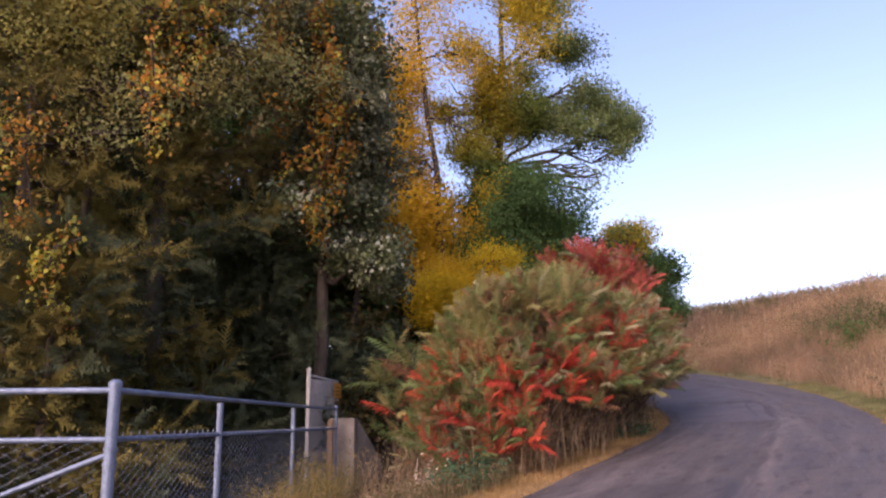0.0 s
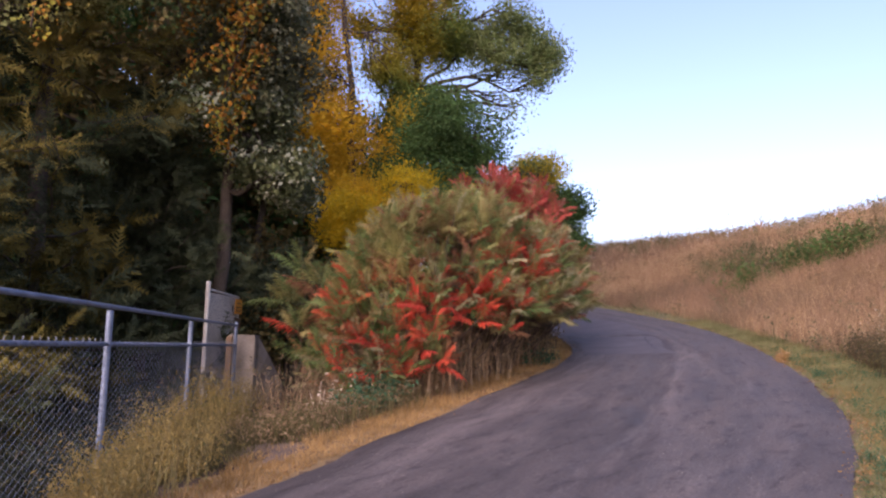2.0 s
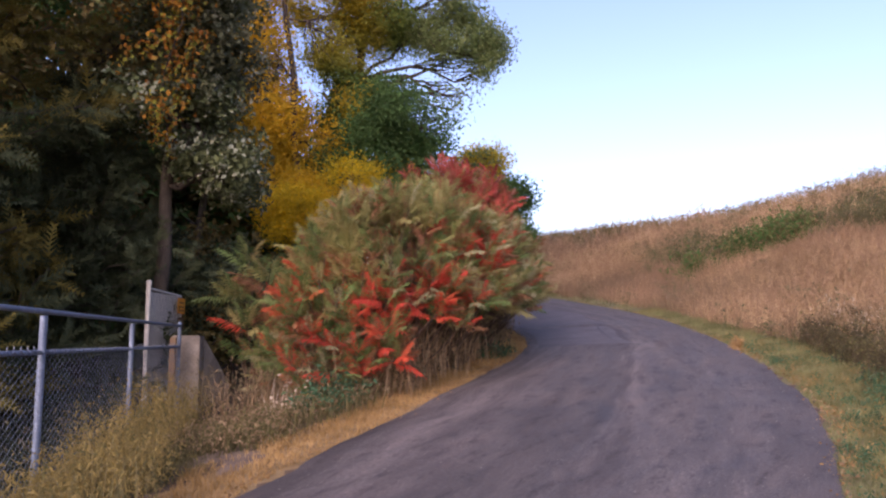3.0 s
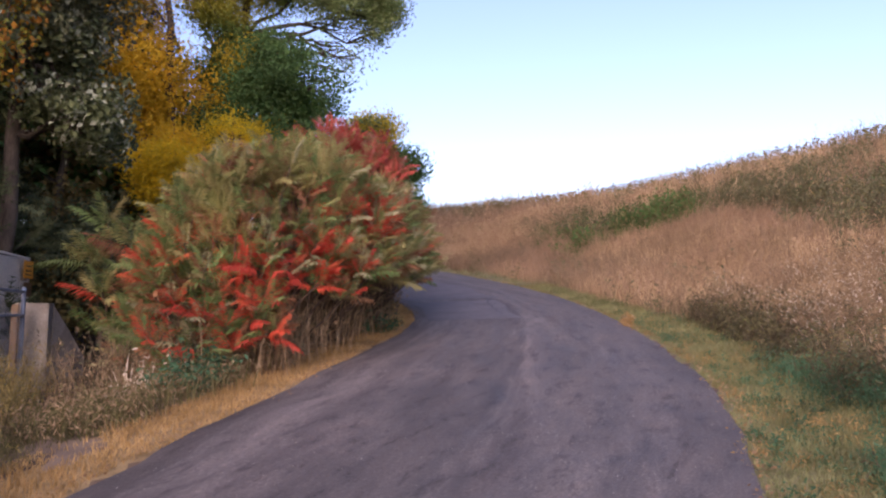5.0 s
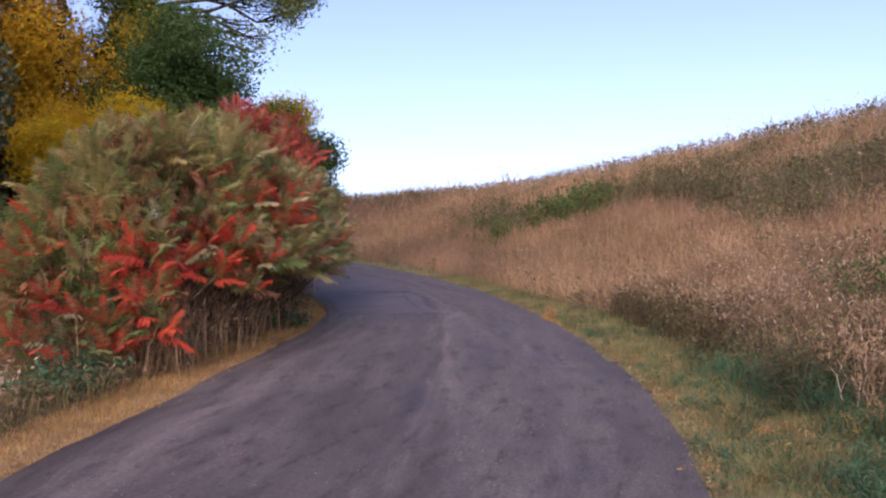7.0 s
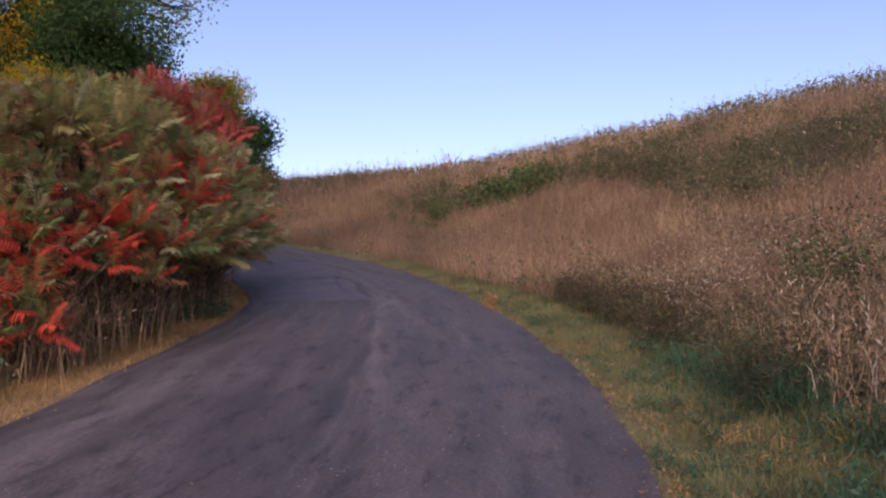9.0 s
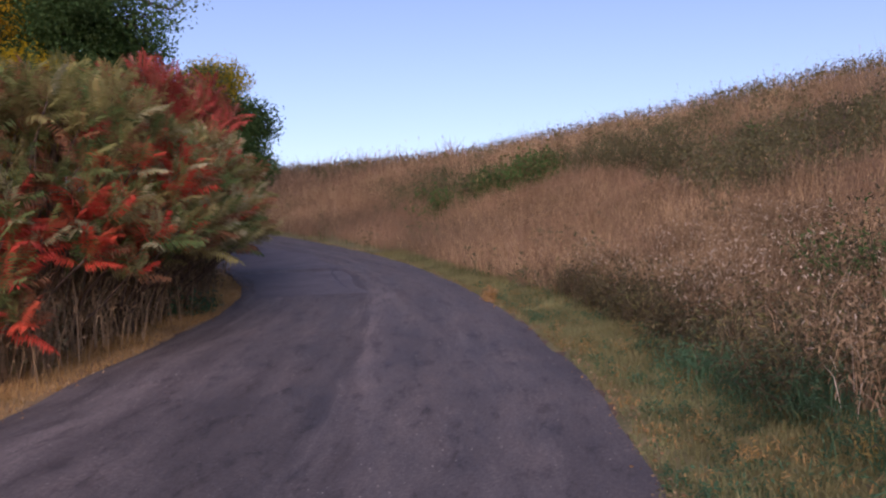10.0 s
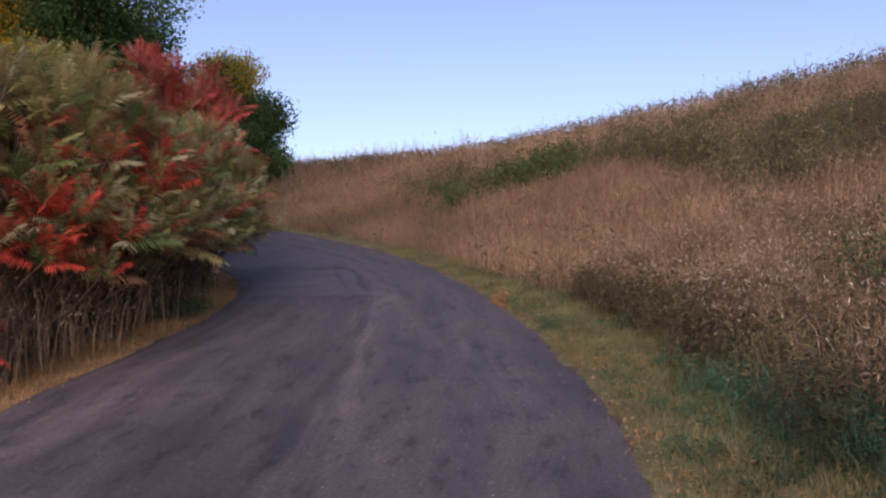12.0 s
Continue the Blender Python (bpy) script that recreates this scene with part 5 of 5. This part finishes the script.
def along_right(n, near, far, y0, y1, rng):
    x, y = scatter(n * 12, 0, 14, y0, y1, rng)
    d = beyond(RIGHT_EDGE, x, y)
    ok = np.nonzero((d > near) & (d < far))[0][:n]
    return x[ok], y[ok]


def clumped(spots, rng):
    """Thins the spots so that they gather in clumps with gaps between."""
    x, y = spots
    ok = rng.uniform(size=len(x)) < np.clip(0.38 + 3.2 * wave(x, y, 1.2, 7.0), 0.03, 1)
    return x[ok], y[ok]


def along_left(n, near, far, y0, y1, rng):
    x, y = scatter(n * 12, -6, 6, y0, y1, rng)
    d = -beyond(LEFT_EDGE, x, y)
    ok = np.nonzero((d > near) & (d < far))[0][:n]
    return x[ok], y[ok]


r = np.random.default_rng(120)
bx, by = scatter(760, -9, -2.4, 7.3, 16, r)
# weeds added behind the mesh; their near-black colour stands in for shade
leafy("shaded_weeds", (bx, by), 0.75, 0.45, 40, 0.10, [SHADE_WEED, WEED_DARK], 0.15, "weeds behind the fence, the shade there put into their dark leaf colour", 131, 6, 0.1, slim=0.3)
leafy("dry_weeds", clumped(along_right(1900, 1.4, 5.0, 4.5, 14.5, r), r), 0.62, 0.24, 105, 0.062, [WEED_BROWN, WEED_PALE], 0.13, "dry brown weeds with pale curled leaves at the foot of the hill", 121, 9, 1.0, slim=0.24)
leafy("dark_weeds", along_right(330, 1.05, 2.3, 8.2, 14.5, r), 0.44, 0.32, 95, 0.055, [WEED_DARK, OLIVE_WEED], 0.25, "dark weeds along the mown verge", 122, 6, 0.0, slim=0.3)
# added low layer: dark leaves give the gaps between stalks their shade
leafy("dark_weeds", along_right(380, 1.6, 4.7, 4.5, 13.5, r), 0.30, 0.3, 60, 0.085, [WEED_DARK, WEED_BROWN], 0.25, "added low weeds, their dark colour standing in for shade between the dry stalks", 139, 6, 0.3, slim=0.25)
px, py = along_right(6500, 1.2, 4.3, 7.4, 13.5, r)
ok = r.uniform(size=len(px)) < np.clip(0.32 + 1.8 * wave(px, py, 1.6, 3.0), 0.04, 1) * step(1.0, 1.75, beyond(RIGHT_EDGE, px, py))
px, py = px[ok], py[ok]
pb = on_ground(px, py)
pb[:, 2] += r.uniform(0.0, 0.18, len(px))
pv, pt = blades(pb, r.uniform(0.25, 0.52, len(px)), r.uniform(0.006, 0.013, len(px)), r.uniform(0.1, 1.2, len(px)) ** 1.3, r, 1.0)
tagged(soup("pale_blades", pv, pt, [WEED_PALE, TAN_GRASS, WEED_BROWN], np.repeat(r.choice([0, 1, 2], len(px), p=[0.12, 0.28, 0.6]), 3)), "pale arching dead blades among the dry weeds", "grass", kind="stuff")
leafy("verge_herbs", along_right(260, 0.08, 1.5, 4.6, 16, r), 0.07, 0.13, 40, 0.03, [GREEN_WEED, OLIVE_WEED], 0.2, "low green herbs in the mown verge", 134, 4, 0, slim=0.5)
leafy("dead_patches", along_right(80, 0.05, 1.3, 4.6, 16, r), 0.06, 0.16, 45, 0.032, [STRAW, LITTER], 0.02, "patches of dead straw and leaves in the verge", 135, 6, 0, slim=0.25)
leafy("dark_bush", (np.array([8.7, 8.9, 9.1, 8.8, 9.0, 9.3]), np.array([9.7, 9.9, 9.8, 10.1, 10.3, 10.1])), 0.95, 0.4, 240, 0.06, [WEED_DARK, DEEP_GREEN], 0.5, "dark green bush among the dry weeds", 133, 6, 0, "bush", slim=0.4)
leafy("green_weeds", clumped(along_right(420, 0.8, 1.8, 4.5, 10.8, r), r), 0.27, 0.28, 95, 0.055, [GREEN_WEED, WEED_DARK], 0.12, "green weeds at the foot of the dry weeds", 123, 9, -0.3, slim=0.16)
px, py = clumped(along_right(10000, 0.65, 1.9, 4.5, 11, r), r)
pv, pt = blades(on_ground(px, py), r.uniform(0.10, 0.36, len(px)) * np.clip(beyond(RIGHT_EDGE, px, py) - 0.2, 0.3, 1), r.uniform(0.006, 0.011, len(px)), r.uniform(0.5, 1.6, len(px)), r, 1.0)
tagged(soup("green_blades", pv, pt, [GREEN_WEED, OLIVE_WEED, STRAW], np.repeat(r.choice([0, 1, 2], len(px), p=[0.68, 0.24, 0.08]), 3)), "long green grass blades at the foot of the dry weeds", "grass", kind="stuff")
leafy("straw_tuft", (np.array([5.65, 5.74, 5.84]), np.array([7.45, 7.43, 7.41])), 0.2, 0.12, 60, 0.05, [GOLDENROD, OLIVE_WEED], 0.3, "ochre dead grass tuft beside the green weeds", 138, 12, -0.2, "grass", slim=0.16)
gx, gy = scatter(2600, 9.5, 17.5, 21, 29, r)
ok = green_patch(gx, gy) > r.uniform(0.25, 0.8, len(gx))
leafy("green_thicket", (gx[ok], gy[ok]), 0.95, 0.5, 64, 0.11, [DEEP_GREEN, OLIVE_WEED], 0.4, "green thicket on the dry hillside", 124, 4)
ox, oy = scatter(13000, 8, 30, 4, 46, r)
ok = weedy(ox, oy, beyond(RIGHT_EDGE, ox, oy)) > r.uniform(0.1, 1.2, len(ox)) - 0.6 * wave(ox, oy, 1.1, 4.0)
leafy("olive_weeds", (ox[ok], oy[ok]), 0.68, 0.45, 56, 0.08, [HILL_WEED, OLIVE_WEED], 0.2, "olive and brown weeds scattered over the hillside", 125, 4)
sx, sy = np.array([16.3, 16.6, 16.0, 17.0, 17.2, 18.2, 12.3, 12.0, 11.6]), np.array([21.2, 21.0, 25.2, 18.4, 18.7, 16.2, 27.6, 28.0, 28.2])
leafy("hillside_bushes", (sx, sy), 0.62, 0.5, 120, 0.085, [DEEP_GREEN, WEED_DARK], 0.35, "small green bushes scattered over the hillside", 136, 5)
fx, fy = scatter(260, 11, 24, 8, 28, r)
ok = weedy(fx, fy, beyond(RIGHT_EDGE, fx, fy)) > 0.5
fx, fy = fx[ok], fy[ok]
fv, ft = blades(on_ground(fx, fy), r.uniform(0.7, 1.05, len(fx)), np.full(len(fx), 0.012), r.uniform(0.02, 0.2, len(fx)), r)
ft_tips = fv.reshape(-1, 5, 3)[:, 4]
fp = (ft_tips[:, None] + r.normal(size=(len(fx), 9, 3)) * np.array([0.025, 0.025, 0.075])).reshape(-1, 3)
lv, lt = leaves(fp, 0.05 * r.uniform(0.6, 1.4, len(fp)), r)
tagged(soup("seed_stalks", np.concatenate([fv, lv]), np.concatenate([ft, lt + len(fv)]), [WEED_BROWN, TAN_GRASS], np.concatenate([np.zeros(len(ft), int), np.ones(len(lt), int)])), "pale seed stalks standing over the hillside weeds", "weeds", kind="stuff")

leafy("understorey", along_left(420, 0.5, 2.6, 12.6, 19, r), 1.0, 0.36, 66, 0.06, [WEED_BROWN, WEED_DARK], 0.55, "dead brown weeds under the sumac", 126, 10, 0.5, slim=0.3)
leafy("rough_weeds", along_left(170, 0.75, 2.6, 10.2, 13.2, r), 0.33, 0.32, 60, 0.06, [OLIVE_WEED, WEED_BROWN], 0.55, "low brown and olive weeds beside the road", 127, 9, -0.3, slim=0.2)
leafy("green_herb", (np.array([0.35, 0.55, 0.75, 0.2, 0.62, 0.9]), np.array([11.95, 12.05, 12.15, 11.85, 11.85, 12.3])), 0.55, 0.24, 90, 0.08, [GREEN_WEED, OLIVE_WEED], 0.1, "patch of green herbs at the thicket's foot", 128, 5)
leafy("green_herb", (np.array([3.35, 3.5, 3.6, 3.2]), np.array([15.55, 15.75, 15.95, 15.4])), 0.32, 0.2, 70, 0.07, [GREEN_WEED, WEED_DARK], 0.4, "dark green herbs under the sumac", 129, 5)
leafy("straw_tuft", (np.array([7.22, 7.28, 7.36]), np.array([14.3, 14.42, 14.55])), 0.16, 0.12, 70, 0.09, [STRAW, LITTER], 0.3, "straw-coloured tuft at the asphalt edge", 132, 12, -0.2, "grass", slim=0.16)
leafy("pale_grass_tuft", (np.array([0.0, 0.15, 0.3, -0.1]), np.array([12.25, 12.3, 12.4, 12.3])), 0.7, 0.25, 60, 0.07, [WEED_PALE, WEED_BROWN], 0.72, "pale dead grass tuft before the sumac", 130, 12, 0.3, "grass")
for i, (bx, by, hh) in enumerate(((-1.3, 8.3, 0.55), (-1.45, 9.0, 0.6), (-1.2, 9.7, 0.65), (-1.55, 10.4, 0.75), (-1.3, 11.0, 0.95), (-1.65, 11.5, 1.0), (-1.35, 12.0, 1.05), (-1.7, 12.6, 1.0), (-1.5, 13.4, 0.9), (-1.75, 14.2, 0.85), (-1.25, 7.6, 0.5), (-1.0, 8.9, 0.5))):
    rr = np.random.default_rng(140 + i)
    ob = leafy("goldenrod_clump", (bx + rr.normal(size=9) * 0.16, by + rr.normal(size=9) * 0.2), hh * 0.95, 0.26, 230, 0.044, [GOLDENROD, OLIVE_WEED], 0.18, "ochre goldenrod clump gone to seed by the fence", 150 + i, 10, -0.9, "plant", False, 0.22)
    ob["group"] = "goldenrod along the fence"


def verge(name, side, n, near, far, y0, y1, h, w, mat, label, seed, xs=(-7, 10)):
    rng = np.random.default_rng(seed)
    line = RIGHT_EDGE if side > 0 else LEFT_EDGE
    x, y = scatter(n, *xs, y0, y1, rng)
    d = beyond(line, x, y) * side
    keep = (d > near + 0.10 * wave(x, y, 2.2, 4.0)) & (d < far * (1 - 0.5 * step(10, 19, y) * (side > 0)) + 0.3 * wave(x, y, 0.8, 1.0))
    keep &= (x > -1.97) | (y < 6.4)
    keep &= ~on_path(x, y) | (rng.uniform(size=len(x)) < 0.12)
    x, y, d = x[keep], y[keep], d[keep]
    base = on_ground(x, y)
    hh = h * rng.uniform(0.5, 1.4, len(x)) * (1 + 0.5 * wave(x, y, 1.6, 6.0)) * (0.6 + 0.7 * step(near, near + 0.5, d))
    v, t = blades(base, hh, w * rng.uniform(0.7, 1.4, len(x)), rng.uniform(0.2, 1.1, len(x)), rng)
    return tagged(soup(name, v, t, [mat]), label, "grass", kind="stuff")


verge("verge_grass", 1, 160000, 0.02, 1.75, 4.5, 13.5, 0.055, 0.007, VERGE_GRASS, "yellow-green mown grass along the asphalt", 161, (2.5, 9.5))
verge("verge_grass", 1, 60000, 0.03, 1.6, 13.5, 22, 0.07, 0.009, VERGE_GRASS, "yellow-green mown grass by the bend", 165, (6, 10.5))
verge("verge_grass", 1, 30000, 0.03, 1.4, 22, 42, 0.10, 0.014, VERGE_GRASS, "yellow-green verge grass beyond the bend", 162)
verge("straw_grass", -1, 420000, 0.02, 0.8, 4, 20, 0.06, 0.007, STRAW, "straw-yellow dead grass along the asphalt", 163)
verge("rough_grass", -1, 120000, 0.8, 3.4, 4, 14, 0.14, 0.007, OLIVE_WEED, "rough olive grass between road and fence", 164)


def litter(n, seed):
    """Fallen leaves along both edges of the asphalt."""
    rng = np.random.default_rng(seed)
    pts = []
    for line, side in ((LEFT_EDGE, -1), (RIGHT_EDGE, 1)):
        x, y = scatter(n * 60, -5, 10, 3, 26, rng)
        d = beyond(line, x, y) * side
        ok = np.nonzero(np.abs(d - 0.06) < np.abs(rng.normal(size=len(x))) * 0.075 + 0.01)[0][:n]
        z = np.where(d[ok] > 0, ground_height(x[ok], y[ok]) + 0.035, road_height(x[ok], y[ok]) + 0.03)
        pts.append(np.stack([x[ok], y[ok], z], 1))
    pts = np.concatenate(pts)
    v, t = leaves(pts, 0.023 * rng.uniform(0.4, 1.5, len(pts)), rng, 0.75, 0, 0.7)
    tagged(soup("leaf_litter", v, t, [LITTER]), "fallen orange and brown leaves along the asphalt edge", "leaves", kind="stuff")


litter(3200, 171)


def grit(n, seed):
    """Loose pale grit on the asphalt: squat four-sided chips."""
    rng = np.random.default_rng(seed)
    x, y = scatter(n * 6, -3, 8, 3, 17, rng)
    ok = np.nonzero((beyond(RIGHT_EDGE, x, y) < -0.1) & (beyond(LEFT_EDGE, x, y) > 0.1) & (rng.uniform(size=len(x)) < 0.25 + 1.2 * np.clip(wave(x, y, 0.7, 8.0), 0, 1)))[0][:n]
    x, y = x[ok], y[ok]
    c = np.stack([x, y, road_height(x, y) + 0.03], 1)
    f = np.clip(beyond(LEFT_EDGE, x, y) / (beyond(LEFT_EDGE, x, y) - beyond(RIGHT_EDGE, x, y)), 0, 1)
    c[:, 2] = road_height(x, y) + 0.012 + 0.03 * (1 - (2 * f - 1) ** 2)
    s = 0.0045 * rng.uniform(0.5, 1.7, len(x))[:, None]
    a = rng.uniform(0, 6.28, len(x))[:, None]
    ring = [c + s * np.concatenate([np.cos(a + k * 1.571), np.sin(a + k * 1.571), np.zeros_like(a)], 1) for k in range(4)]
    v = np.stack(ring + [c + s * np.array([0.1, 0.1, 0.7])], 1).reshape(-1, 3)
    t = (np.array([[0, 1, 4], [1, 2, 4], [2, 3, 4], [3, 0, 4]])[None] + np.arange(len(x))[:, None, None] * 5).reshape(-1, 3)
    tagged(soup("road_grit", v, t, [GRAVEL]), "loose pale grit on the asphalt", "gravel", kind="stuff")


grit(2600, 172)


def crack(points, width, seed):
    """A filled crack in the asphalt: a thin crooked ribbon."""
    rng = np.random.default_rng(seed)
    p = np.array(points, float)
    f = np.linspace(0, len(p) - 1, 24)
    q = np.stack([np.interp(f, np.arange(len(p)), p[:, k]) for k in (0, 1)], 1) + rng.normal(size=(24, 2)) * 0.02
    d = unit(np.gradient(q, axis=0))
    s = np.stack([-d[:, 1], d[:, 0]], 1) * (width * rng.uniform(0.4, 1.3, (24, 1)))
    ring = []
    for e in (q - s, q + s):
        le, ri = beyond(LEFT_EDGE, e[:, 0], e[:, 1]), beyond(RIGHT_EDGE, e[:, 0], e[:, 1])
        w = np.clip(le / (le - ri), 0, 1)
        ring.append(np.concatenate([e, (road_height(e[:, 0], e[:, 1]) + 0.017 + 0.03 * (1 - (2 * w - 1) ** 2))[:, None]], 1))
    v = np.stack(ring, 1).reshape(-1, 3)
    i = np.arange(23) * 2
    t = np.concatenate([np.stack([i, i + 1, i + 3], 1), np.stack([i, i + 3, i + 2], 1)])
    ob = soup("crack_filler", v, t, [SEALANT])
    tagged(ob, "dark filled crack across the asphalt", "crack", kind="structure")


crack([(5.5, 19.9), (6.1, 20.05), (6.7, 20.0)], 0.03, 401)
crack([(5.3, 21.6), (6.0, 21.7), (6.5, 21.9)], 0.03, 402)
crack([(6.9, 18.4), (7.4, 18.5), (7.9, 18.3)], 0.025, 403)
crack([(5.9, 16.6), (6.1, 17.6), (6.3, 18.6), (6.6, 19.6)], 0.02, 404)


def road_patch(y0, y1, f0, f1):
    """A smoother repaired stretch of asphalt, a thin sheet on the road with ragged ends."""
    n, k = 30, 7
    ys = np.linspace(y0, y1, n)
    lx, rx = np.interp(ys, LEFT_EDGE[:, 1], LEFT_EDGE[:, 0]), np.interp(ys, RIGHT_EDGE[:, 1], RIGHT_EDGE[:, 0])
    f = np.linspace(f0, f1, k)
    wob = 0.03 * np.sin(ys * 1.7)[:, None]
    x = lx[:, None] + (rx - lx)[:, None] * (f[None] + wob * (np.arange(k) == k - 1))
    y = np.repeat(ys[:, None], k, 1) - 0.35 * (f[None] - f0) * 4
    le, ri = beyond(LEFT_EDGE, x.ravel(), y.ravel()), beyond(RIGHT_EDGE, x.ravel(), y.ravel())
    w = np.clip(le / (le - ri), 0, 1)
    z = road_height(x.ravel(), y.ravel()) + 0.016 + 0.03 * (1 - (2 * w - 1) ** 2)
    i = (np.arange(n - 1)[:, None] * k + np.arange(k - 1)[None]).ravel()
    t = np.concatenate([np.stack([i, i + 1, i + k + 1], 1), np.stack([i, i + k + 1, i + k], 1)])
    ob = soup("asphalt_patch", np.stack([x.ravel(), y.ravel(), z], 1), t, [SMOOTH_ASPHALT], smooth=True)
    tagged(ob, "smoother blue-grey repaired stretch of asphalt", "road", kind="structure")


road_patch(16.6, 19.7, 0.06, 0.52)
road_patch(20.2, 25.0, 0.06, 0.62)
